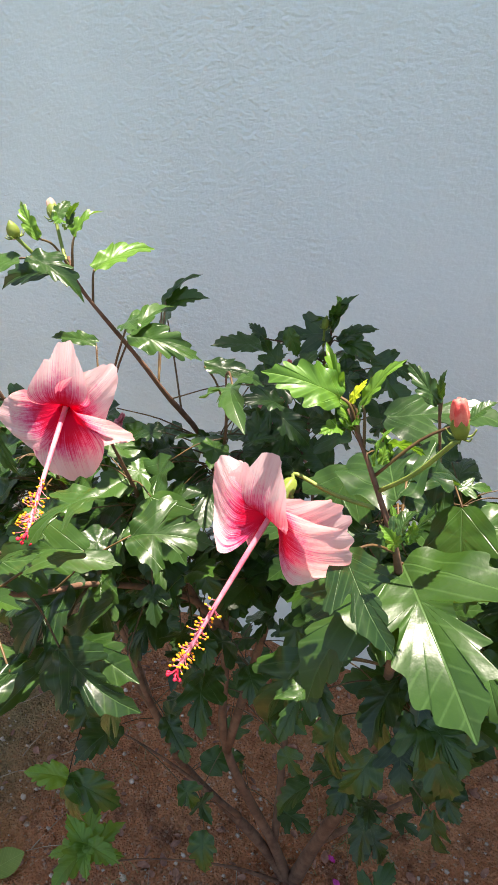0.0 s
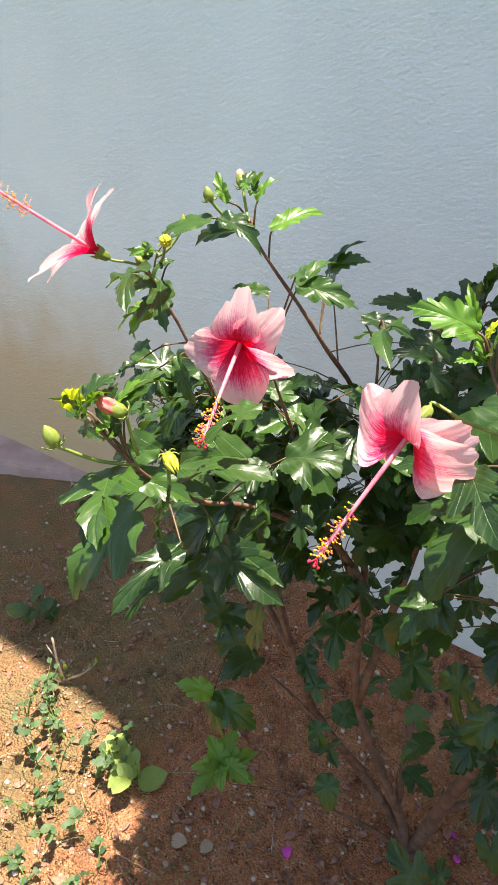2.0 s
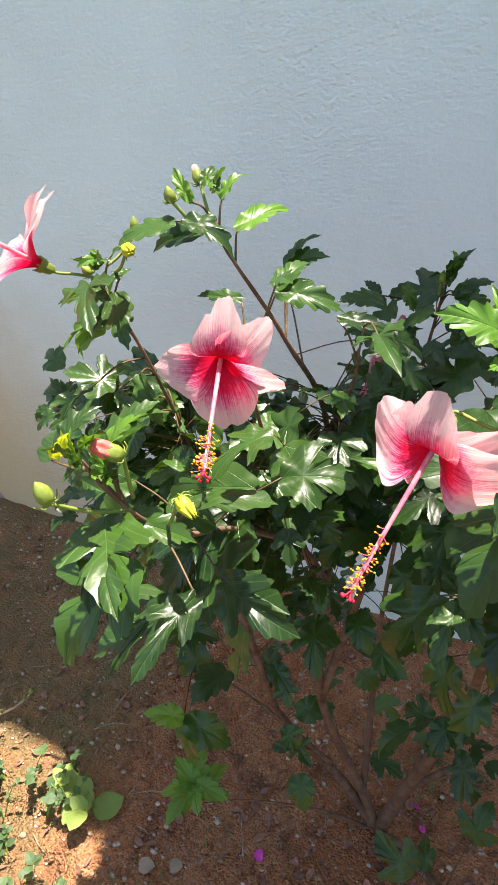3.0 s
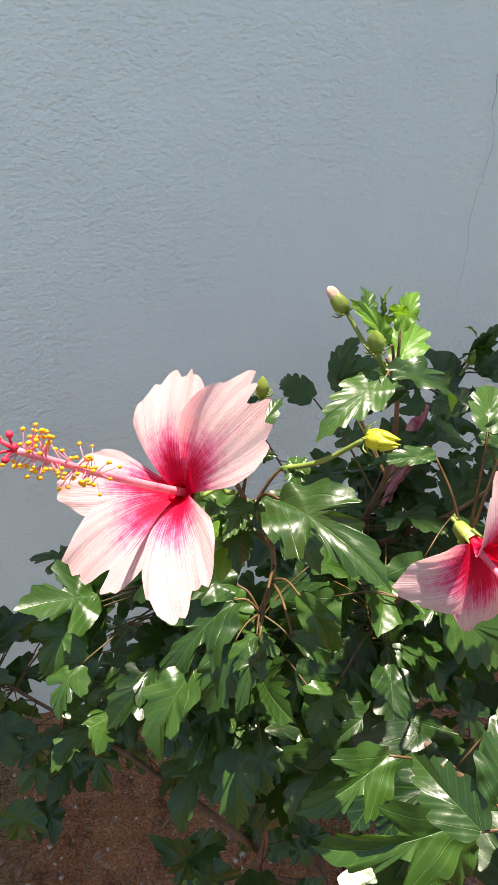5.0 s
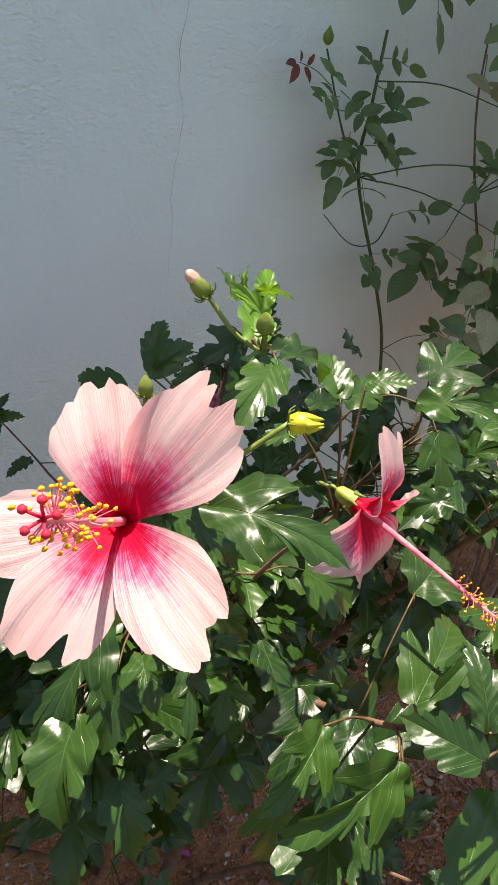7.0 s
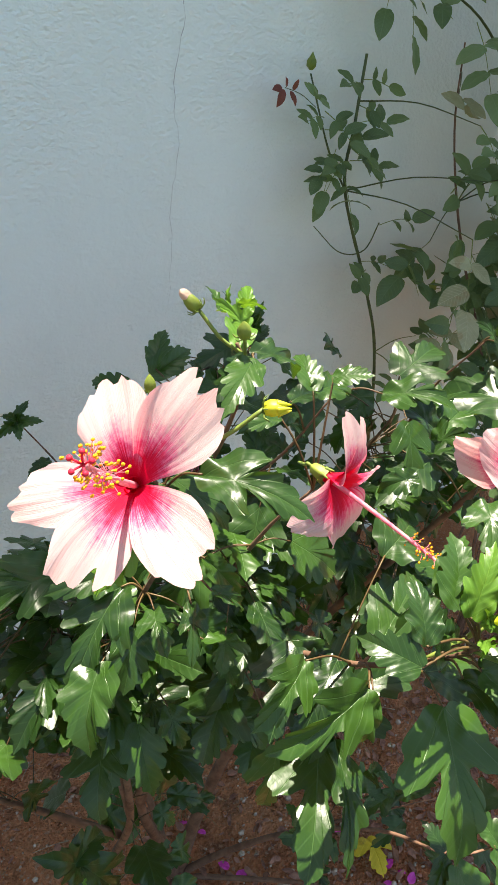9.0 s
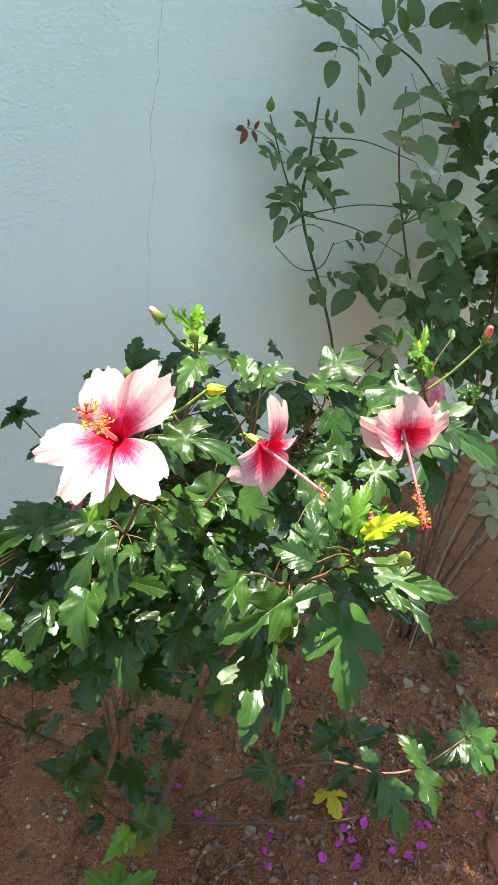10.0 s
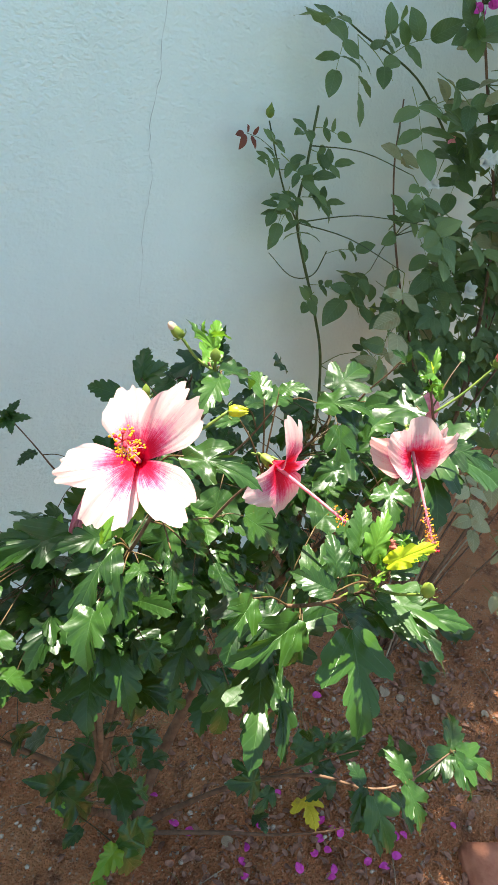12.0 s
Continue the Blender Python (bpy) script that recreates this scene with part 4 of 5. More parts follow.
bud((-0.252, -0.700, 1.152), (-0.255, -0.701, 1.165), "small green bud on a curved stalk", SEPAL, None, (-0.232, -0.680, 1.126), 0.75)
bud((-0.253, -0.656, 1.154), (-0.262, -0.648, 1.166), "green bud with pale petals showing", SEPAL, BUD_PALE, (-0.232, -0.676, 1.128), 0.62)
bud((-0.268, -0.739, 1.129), (-0.257, -0.750, 1.132), "plump yellow bud", YELLOW_SEPAL, None, (-0.300, -0.715, 1.100), 0.72)
bud((-0.302, -0.679, 1.121), (-0.302, -0.678, 1.134), "small green bud", SEPAL, None, (-0.318, -0.700, 1.098), 0.62)
bud((-0.330, -0.706, 1.092), (-0.334, -0.712, 1.101), "small brown-green bud", SEPAL, None, (-0.322, -0.711, 1.086), 0.8)
bud((0.051, -0.788, 1.122), (0.048, -0.792, 1.141), "coral-tipped bud about to open", SEPAL, BUD_RED, (0.014, -0.757, 1.062), 0.50)
bud((-0.197, -0.868, 1.057), (-0.210, -0.877, 1.068), "red bud about to open", SEPAL, BUD_RED, (-0.203, -0.858, 1.018), 0.66)
bud((-0.215, -0.913, 1.051), (-0.221, -0.915, 1.068), "long green bud", SEPAL, None, (-0.203, -0.862, 1.012), 0.66)
bud((-0.160, -0.872, 1.041), (-0.146, -0.879, 1.036), "plump yellow-green bud", YELLOW_SEPAL, None, (-0.200, -0.835, 0.975), 0.66)
bud((-0.092, -0.515, 1.045), (-0.090, -0.516, 1.060), "small green bud", SEPAL, None, (-0.097, -0.497, 1.02), 0.5)


def shoot_tip(place, seed, count=6, size=0.018):
    """A tuft of small half-folded new leaves and bracts at a branch end."""
    rnd = random.Random(seed)
    for k in range(count):
        way = Vector((rnd.uniform(-1, 1), rnd.uniform(-1, 1), rnd.uniform(-0.2, 1.3)))
        n = size * rnd.uniform(0.6, 1.3)
        p = Vector(place) + Vector((rnd.uniform(-1, 1), rnd.uniform(-1, 1), rnd.uniform(-1, 1))) * 0.006
        kind = "young" if rnd.random() < 0.45 else "broad"
        part("leaf", BLADES[kind][rnd.randrange(4)], bush, "small folded new leaf", BACK @ aim(p, way, (rnd.uniform(-1, 1), rnd.uniform(-1, 1), 0.5), (n * 0.7, n, n)))


for k in range(8):
    a, n = k * 0.83 + 0.3, 0.048 + 0.008 * (k % 3)
    hero(-0.318, -0.686, 0.312 + 0.004 * k, -0.318 + n * math.cos(a), -0.686 + n * math.sin(a), 0.318 + 0.012 * (k % 4), "young", 0.9, (0.1, -0.2, 1))
for n_tip, spot in enumerate(((-0.241, -0.668, 1.156), (-0.318, -0.706, 1.104), (-0.006, -0.752, 1.095), (0.012, -0.757, 1.085), (-0.211, -0.888, 1.066), (-0.207, -0.872, 1.040), (-0.085, -0.51, 1.055), (0.033, -0.80, 1.07))):
    shoot_tip(spot, 40 + n_tip)


for x, y, z in ((-0.022, -0.01, 0.02), (0.018, 0.0, 0.026), (-0.03, -0.01, -0.008), (0.028, -0.015, 0.0), (-0.008, -0.025, -0.012)):
    hero(-0.228, -0.267, 0.871, -0.228 + x, -0.267 + y, 0.871 + z, "broad", 0.8)
hero(-0.20, -0.29, 0.82, -0.235, -0.30, 0.812, "broad", 0.8)


for x, y, z, a, b, d, kind in ((-0.215, -0.70, 0.885, -0.275, -0.72, 0.855, "lobed"), (-0.21, -0.74, 0.905, -0.262, -0.775, 0.872, "lobed"), (-0.205, -0.66, 0.845, -0.268, -0.66, 0.81, "broad"),
                               (-0.21, -0.78, 0.93, -0.26, -0.80, 0.905, "broad"), (-0.20, -0.62, 0.80, -0.262, -0.615, 0.765, "lobed"), (-0.205, -0.72, 0.89, -0.17, -0.77, 0.86, "broad"), (-0.205, -0.76, 0.915, -0.24, -0.80, 0.855, "lobed")):
    hero(x, y, z, a, b, d, kind, 0.9)


# ---- small leaves along the upright inner branches ----
rnd = random.Random(64)
for k in range(46):
    z = rnd.uniform(0.80, 1.05)
    j = Vector((-0.195 + 0.11 * rnd.random() + (0.06 if k % 3 == 0 else 0.0), rnd.uniform(-0.62, -0.50), z))
    way = Vector((rnd.uniform(-1, 1), rnd.uniform(-0.8, 0.5), rnd.uniform(-0.7, 0.4))).normalized()
    t = j + way * rnd.uniform(0.028, 0.046)
    if min((t - Vector((-0.19, -0.75, 1.055))).length, (j - Vector((-0.19, -0.75, 1.055))).length) > 0.11 and t.z < 1.07:
        hero(j.x, j.y, j.z, t.x, t.y, t.z, "broad" if k % 2 else "lobed", 0.85)


# ---- the rest of the foliage ----
rest, rest_stalks, rnd = Shape(), Shape(), random.Random(21)
FLOWERS = [Vector(p) for p in ((-0.37, -0.77, 1.12), (-0.19, -0.76, 1.055), (-0.05, -0.79, 1.03), (-0.20, -0.80, 1.02), (-0.07, -0.83, 0.98))]
low = [q for q in stems if q[2] > 0.22]
made = 0
for attempt in range(9000):
    if made >= 470:
        break
    q = low[rnd.randrange(len(low))]
    if rnd.random() > (0.22 if q[2] < 0.5 else 0.55 if q[2] < 0.68 else 1.0) or q[2] > 0.96 and rnd.random() < 0.85:
        continue
    out = Vector((q[0] + 0.12, q[1] + 0.52, 0)) * 1.3 + Vector((rnd.uniform(-1, 1), rnd.uniform(-1, 1), rnd.uniform(-0.3, 0.7))) * 0.55
    out.normalize()
    reach = rnd.uniform(0.02, 0.085)
    j = Vector(q) + out * reach
    way = (out + Vector((0, 0, rnd.uniform(-1.5, 0.05)))).normalized()
    length = rnd.uniform(0.034, 0.066)
    t = j + way * length
    if min((t - f).length for f in FLOWERS) < 0.075 or min((j - f).length for f in FLOWERS) < 0.075:
        continue
    if t.y < -0.74 or t.y > -0.36 and t.z > 0.66 or t.x < -0.48 and t.z > 0.8 or t.x > 0.14 or t.z > 0.99 or t.x < -0.17 and t.z > 0.95 or t.y > -0.22 or t.z < 0.10:
        continue
    if t.y < -0.52 and (t.z < 0.74 and t.x < -0.22 and rnd.random() < 0.9 or t.x < -0.38 and t.z < 0.8):
        continue
    kind = "lobed" if rnd.random() < 0.62 else "broad"
    hint = Vector((rnd.uniform(-0.5, 0.3), rnd.uniform(-0.8, 0.1), rnd.uniform(0.4, 1.0)))
    m = aim(j, way, hint, (length * rnd.uniform(0.75, 1.05), length, length))
    if made < 150:
        part("leaf", BLADES[kind][rnd.randrange(7)], bush, "", BACK @ m)
    else:
        add_blade(rest, kind, BACK @ m, made)
    tube(rest_stalks, [q, (np.array(q) + np.array(j)) / 2 + np.array((0, 0, 0.005)), j], 0.0008, 0.0006, 4, 3, 0, BASE)
    made += 1
for k in range(104):
    j = Vector((rnd.uniform(-0.58, -0.32), rnd.uniform(-0.54, -0.42), rnd.uniform(0.56, 0.84)))
    if k >= 62:
        j = Vector((rnd.uniform(-0.46, -0.28), rnd.uniform(-0.66, -0.50), rnd.uniform(0.74, 0.93)))
    near = STEM_CLOUD[np.argmin(np.linalg.norm(STEM_CLOUD - np.array(j), axis=1))]
    if (Vector(near) - j).length > 0.11:
        continue
    way = Vector((j.x - near[0], j.y - near[1], rnd.uniform(-0.12, 0.0))) + Vector((rnd.uniform(-0.04, 0.04), rnd.uniform(-0.04, 0.04), 0))
    n = rnd.uniform(0.035, 0.06)
    add_blade(rest, "lobed", BACK @ aim(j, way, (rnd.uniform(-0.4, 0.4), rnd.uniform(-0.5, 0.2), 1), (n, n, n)), k)
    tube(rest_stalks, [near, (near + np.array(j)) / 2 + np.array((0, 0, 0.006)), j], 0.0009, 0.0006, 4, 3, 0, BASE)
part("foliage", rest.mesh("foliage", LEAF["lobed"]), bush, "dense dark green inner leaves", kind="stuff")
part("petiole", rest_stalks.mesh("petiole", RED_STEM), bush, "thin leaf stalks", kind="stuff")


# ---- rose bush by the wall ----
ROSE = Vector((0.74, -0.46, 0.0))
rose = thing("rose_bush", ROSE, "tall leggy rose bush with dull leaves against the wall", "shrub")
ROSE_BACK = Matrix.Translation(-ROSE)
rose_line = []


def cane(points, r0, r1, label="", material=None):
    s = Shape()
    tube(s, points, r0 * 0.6, r1 * 0.7, 7, 6, 0.2, ROSE)
    part("cane", s.mesh("cane", material or BARK), rose, label)
    rose_line.append(smooth_line(points, 6))


def rose_leaf(place, way, size, kind, seed, owner_back=None):
    """A compound leaf: a thin stalk with two pairs of leaflets and one at the end."""
    rnd = random.Random(seed)
    place, way = Vector(place), Vector(way).normalized()
    sag = Vector((0, 0, -0.25 * size))
    spine = [place, place + way * size * 0.5 + sag * 0.2, place + way * size + sag]
    s = Shape()
    tube(s, spine, 0.0009, 0.0006, 4, 4, 0, ROSE)
    stalk = part("leaf", s.mesh("leaf_stalk", GREEN_STEM), rose)
    hint = Vector((rnd.uniform(-0.6, 0.2), rnd.uniform(-0.9, -0.1), rnd.uniform(0.3, 1.0)))
    side = way.cross(hint).normalized()
    line = smooth_line(spine, 6)
    for at, sign, n in ((0.45, 1, 0.52), (0.45, -1, 0.52), (0.8, 1, 0.6), (0.8, -1, 0.6), (1.0, 0, 0.72)):
        if rnd.random() < 0.10:
            continue
        p = Vector(line[int(at * (len(line) - 1))])
        d = (side * sign * 1.1 + way * (0.45 if sign else 1.0) + Vector((0, 0, rnd.uniform(-0.55, 0.1)))).normalized()
        n *= size * rnd.uniform(0.8, 1.15)
        h = hint + Vector((rnd.uniform(-0.4, 0.4), rnd.uniform(-0.4, 0.4), 0))
        part("leaflet", BLADES[kind][rnd.randrange(len(BLADES[kind]))], stalk, "", ROSE_BACK @ aim(p, d, h, (n * (0.74 if size < 0.07 else 0.84), n, n)))


cane([(0.70, -0.12, -0.02), (0.68, -0.11, 0.45), (0.650, -0.10, 0.70), (0.60, -0.085, 0.85), (0.50, -0.078, 1.05), (0.52, -0.06, 1.16), (0.535, -0.05, 1.27)], 0.0068, 0.0034, "slender dark green cane against the wall", CANE)
cane([(0.50, -0.078, 1.05), (0.46, -0.06, 1.12), (0.425, -0.03, 1.235)], 0.0034, 0.0020, "", CANE)
cane([(0.90, -0.14, 1.22), (0.77, -0.10, 1.34), (0.62, -0.06, 1.40), (0.545, -0.05, 1.43)], 0.0045, 0.0022, "", CANE)
cane([(0.60, -0.09, 0.985), (0.58, -0.08, 0.93), (0.52, -0.07, 0.93), (0.449, -0.06, 0.985)], 0.0022, 0.0014, "bare arching tendril", CANE)
cane([(0.70, -0.46, -0.03), (0.76, -0.44, 0.30), (0.86, -0.38, 0.70), (0.92, -0.30, 1.05), (0.88, -0.20, 1.35), (0.80, -0.16, 1.55)], 0.010, 0.003, "thick greyish brown cane", BARK)
cane([(0.71, -0.47, -0.03), (0.80, -0.50, 0.25), (0.95, -0.50, 0.52), (1.10, -0.42, 0.95), (1.12, -0.30, 1.40)], 0.009, 0.003, "", BARK)
cane([(0.72, -0.46, -0.03), (0.74, -0.42, 0.30), (0.78, -0.32, 0.65), (0.76, -0.18, 0.95), (0.74, -0.12, 1.15), (0.74, -0.10, 1.30)], 0.007, 0.002, "", BARK)
cane([(0.73, -0.48, -0.03), (0.83, -0.55, 0.20), (0.98, -0.60, 0.42), (1.08, -0.60, 0.70)], 0.006, 0.002, "", BARK)
cane([(0.73, -0.46, -0.02), (0.80, -0.43, 0.28), (0.94, -0.40, 0.50), (1.02, -0.30, 0.85), (1.0, -0.22, 1.15)], 0.006, 0.002, "", BARK)
cane([(0.71, -0.45, -0.02), (0.73, -0.38, 0.30), (0.90, -0.36, 0.55), (0.98, -0.42, 0.90), (0.93, -0.40, 1.15)], 0.006, 0.002, "", BARK)
cane([(0.76, -0.44, 0.30), (0.70, -0.40, 0.55), (0.68, -0.38, 0.75)], 0.004, 0.0016, "", BARK)
rnd = random.Random(8)
for spot, way in (((0.50, -0.078, 1.10), (-1, -0.3, 0.2)), ((0.47, -0.065, 1.11), (-0.9, -0.4, -0.3)), ((0.45, -0.05, 1.17), (-1, -0.3, 0.2)), ((0.455, -0.05, 1.15), (0.7, -0.5, 0.1)),
                  ((0.51, -0.07, 1.10), (0.9, -0.4, 0.1)), ((0.52, -0.06, 1.16), (0.8, -0.4, 0.3)), ((0.53, -0.055, 1.22), (-0.8, -0.3, 0.3)), ((0.53, -0.05, 1.23), (0.9, -0.3, 0.1)),
                  ((0.60, -0.06, 1.40), (-0.2, -0.5, -0.8)), ((0.56, -0.05, 1.42), (-1, -0.4, 0.1)), ((0.58, -0.05, 1.41), (-0.7, -0.5, -0.5)), ((0.68, -0.08, 1.37), (0.3, -0.6, 0.6)),
                  ((0.49, -0.075, 1.08), (-0.3, -0.8, -0.6)), ((0.505, -0.07, 1.13), (0.2, -0.9, -0.3)), ((0.485, -0.07, 1.09), (-0.9, -0.3, -0.6)), ((0.44, -0.04, 1.20), (-0.7, -0.6, 0.3)), ((0.45, -0.05, 1.18), (0.3, -0.8, -0.4)), ((0.525, -0.06, 1.19), (0.9, -0.2, -0.2)), ((0.515, -0.065, 1.12), (0.9, -0.3, -0.5)), ((0.475, -0.065, 1.12), (-0.8, -0.5, -0.8)),
                  ((0.57, -0.085, 0.91), (0.6, -0.4, 0.1)), ((0.59, -0.085, 0.89), (-0.7, -0.4, 0.1)), ((0.64, -0.09, 1.38), (-0.4, -0.5, 0.5)), ((0.60, -0.06, 1.40), (0.5, -0.6, -0.4)), ((0.60, -0.09, 0.98), (0.5, -0.5, 0.4))):
    rose_leaf(spot, way, rnd.uniform(0.088, 0.105) if spot[2] > 1.3 else rnd.uniform(0.056, 0.074), "rose", rnd.randrange(9999))
for k in range(8):
    a = rnd.uniform(-0.9, 1.2)
    reach = rnd.uniform(0.25, 0.5)
    cane([(0.70 + rnd.uniform(-0.04, 0.05), -0.47 + rnd.uniform(-0.04, 0.04), -0.02), (0.74 + reach * 0.25, -0.47 + 0.10 * a, 0.22), (0.78 + reach * 0.7, -0.46 + 0.2 * a, 0.48), (0.80 + reach, -0.42 + 0.2 * a, rnd.uniform(0.7, 1.1))], rnd.uniform(0.004, 0.008), 0.0018, "", TWIG if k % 2 else BARK)
for spot, way in (((0.98, -0.27, 1.00), (0.4, -0.5, -0.6)), ((1.0, -0.26, 1.02), (-0.3, -0.8, 0.2)), ((0.93, -0.27, 1.22), (0.5, -0.7, 0.0)), ((0.86, -0.25, 1.38), (0.2, -0.8, -0.3)), ((0.80, -0.25, 1.36), (-0.5, -0.8, 0.1)), ((0.90, -0.28, 1.10), (-0.6, -0.6, -0.2))):
    rose_leaf(spot, way, 0.125, "aged", rnd.randrange(9999))
for spot, way in (((0.75, -0.22, 1.04), (-0.3, -0.8, -0.5)), ((0.66, -0.22, 1.36), (0.3, -0.7, -0.3)), ((0.62, -0.20, 1.33), (-0.3, -0.7, -0.6)), ((0.70, -0.20, 1.30), (-0.5, -0.6, 0.1)), ((0.72, -0.20, 1.42), (-0.4, -0.8, 0.3))):
    rose_leaf(spot, way, 0.11, "rose", rnd.randrange(9999))
for k in range(24):
    y = rnd.uniform(-0.36, -0.16)
    along = rnd.random() ** 0.7
    x = 0.69 + (y + 0.08) * 1.05 + 0.45 * along
    z = rnd.uniform(0.78, 1.55) if along > 0.3 else rnd.uniform(0.85, 1.32)
    rose_leaf((x, y, z), (rnd.uniform(-1, 0.4), rnd.uniform(-1, 0.1), rnd.uniform(-0.5, 0.3)), rnd.uniform(0.075, 0.105), "aged" if k % 7 == 0 else "rose", rnd.randrange(9999))
    near = min((q for line in rose_line for q in line[::4]), key=lambda q: (Vector(q) - Vector((x, y, z))).length)
    twig = Shape()
    tube(twig, [Vector(near), (Vector(near) + Vector((x, y, z))) / 2 + Vector((0, 0, 0.015)), Vector((x, y, z))], 0.0015, 0.0008, 5, 4, 0, ROSE)
    part("twig", twig.mesh("twig", CANE), rose)
crowd = Shape()
for k in range(170):
    p = Vector((rnd.uniform(1.15, 1.85), rnd.uniform(-0.20, -0.04), rnd.uniform(0.25, 1.75)))
    n = rnd.uniform(0.045, 0.07)
    add_blade(crowd, "oval", aim(p - ROSE, (rnd.uniform(-1, 1), rnd.uniform(-1, 0.2), rnd.uniform(-1, 0.3)), (rnd.uniform(-0.6, 0.4), rnd.uniform(-1, 0), rnd.uniform(0.2, 1)), (n * 0.8, n, n)), k)
for k in range(90):
    x = rnd.uniform(0.84, 1.40)
    p = Vector((x, rnd.uniform(-0.40, -0.06) * min(1.0, 0.35 + (x - 0.66) * 1.6), rnd.uniform(0.70, 1.75)))
    if p.z > 1.2 and p.x < 0.74 or p.x < 0.72 and rnd.random() < 0.5:
        continue
    way = Vector((rnd.uniform(-1, 0.5), rnd.uniform(-1, 0.1), rnd.uniform(-0.4, 0.5)))
    kind = "aged" if rnd.random() < 0.25 else "rose"
    if k < 80:
        rose_leaf(p, way, rnd.uniform(0.07, 0.105), kind, rnd.randrange(9999))
    else:
        way.normalize()
        side = way.cross(Vector((-0.2, -0.5, 0.7))).normalized()
        n = rnd.uniform(0.045, 0.075)
        for at, sign in ((0.4, 1), (0.4, -1), (0.9, 1), (0.9, -1), (1.1, 0)):
            d = side * sign + way * (0.45 if sign else 1) + Vector((0, 0, rnd.uniform(-0.5, 0.1)))
            add_blade(crowd, "oval", aim(p + way * n * 1.5 * at - ROSE, d, (rnd.uniform(-0.5, 0.3), rnd.uniform(-0.8, 0), rnd.uniform(0.3, 1)), (n, n, n)), k)
    near = min((q for line in rose_line for q in line[::4]), key=lambda q: (Vector(q) - p).length)
    tube(crowd, [Vector(near) - ROSE, (Vector(near) + p) / 2 - ROSE + Vector((0, 0, 0.01)), p - ROSE], 0.0013, 0.0008, 4, 3)
for k in range(205):
    p = Vector((rnd.uniform(0.90, 1.45), rnd.uniform(-0.50, -0.16), rnd.uniform(0.45, 1.65)))
    if k >= 150:
        p = Vector((rnd.uniform(0.78, 1.35), rnd.uniform(-0.44, -0.20), rnd.uniform(0.95, 1.70)))
    elif k >= 70:
        p = Vector((rnd.uniform(0.68, 1.15), rnd.uniform(-0.36, -0.14), rnd.uniform(0.62, 0.98)))
    way = Vector((rnd.uniform(-1, 0.5), rnd.uniform(-1, 0.1), rnd.uniform(-0.4, 0.4))).normalized()
    side = way.cross(Vector((-0.2, -0.5, 0.7))).normalized()
    n = rnd.uniform(0.05, 0.08) if k < 70 else rnd.uniform(0.036, 0.055)
    for at, sign in ((0.4, 1), (0.4, -1), (0.9, 1), (0.9, -1), (1.1, 0)):
        d = side * sign + way * (0.45 if sign else 1) + Vector((0, 0, rnd.uniform(-0.5, 0.1)))
        add_blade(crowd, "oval", aim(p + way * n * 1.5 * at - ROSE, d, (rnd.uniform(-0.5, 0.3), rnd.uniform(-0.8, 0), rnd.uniform(0.3, 1)), (n * 0.85, n, n)), k)
    near = min((q for line in rose_line for q in line[::4]), key=lambda q: (Vector(q) - p).length)
    tube(crowd, [Vector(near) - ROSE, (Vector(near) + p) / 2 - ROSE + Vector((0, 0, 0.01)), p - ROSE], 0.0013, 0.0008, 4, 3)
part("foliage", crowd.mesh("foliage", LEAF["rose"]), rose, "crowded dull unseen green leaves added to cast shade and twigs", kind="stuff")
for spot, way in (((0.80, -0.62, 0.30), (0.2, -0.8, -0.3)), ((0.86, -0.58, 0.42), (0.1, -1, 0.1)), ((0.90, -0.60, 0.36), (-0.4, -0.8, -0.2)), ((0.88, -0.55, 0.50), (-0.3, -0.6, 0.2)), ((0.73, -0.49, 0.60), (-0.4, -0.7, -0.1)), ((0.76, -0.50, 0.57), (0.2, -0.8, 0.2)), ((0.83, -0.49, 0.60), (-0.3, -0.7, 0.3)), ((0.80, -0.50, 0.50), (-0.5, -0.6, -0.2)), ((0.90, -0.50, 0.50), (0.3, -0.8, 0.1)), ((1.02, -0.50, 0.30), (-0.2, -0.8, -0.2))):
    rose_leaf(spot, way, 0.085, "aged", rnd.randrange(9999))
cane([(0.432, -0.045, 1.185), (0.39, -0.05, 1.205), (0.352, -0.05, 1.215)], 0.0012, 0.0008, "", CANE)
for k, (spot, way, n) in enumerate((((0.35, -0.05, 1.212), (-0.5, -0.2, -0.8), 0.030), ((0.345, -0.05, 1.215), (-0.9, -0.2, -0.1), 0.026), ((0.365, -0.05, 1.21), (0.2, -0.4, -0.7), 0.024), ((0.37, -0.05, 1.212), (0.3, -0.2, 0.7), 0.018), ((0.355, -0.05, 1.216), (-0.3, -0.2, 0.8), 0.016))):
    part("leaf", BLADES["red"][k % 2], rose, "small dark red new leaf", ROSE_BACK @ aim(spot, way, (0, -1, 0.6), (n * 0.7, n, n)))
for spot in ((0.425, -0.03, 1.24), (0.77, -0.13, 0.83)):
    s = Shape()
    lathe(s, [(0, 0.003), (0.006, 0.008), (0.014, 0.008), (0.022, 0.003), (0.027, 0.0005)], 10, Matrix.Translation(Vector(spot) - ROSE), 0.08)
    part("rose_bud", s.mesh("rose_bud", SEPAL), rose, "small closed rose bud")


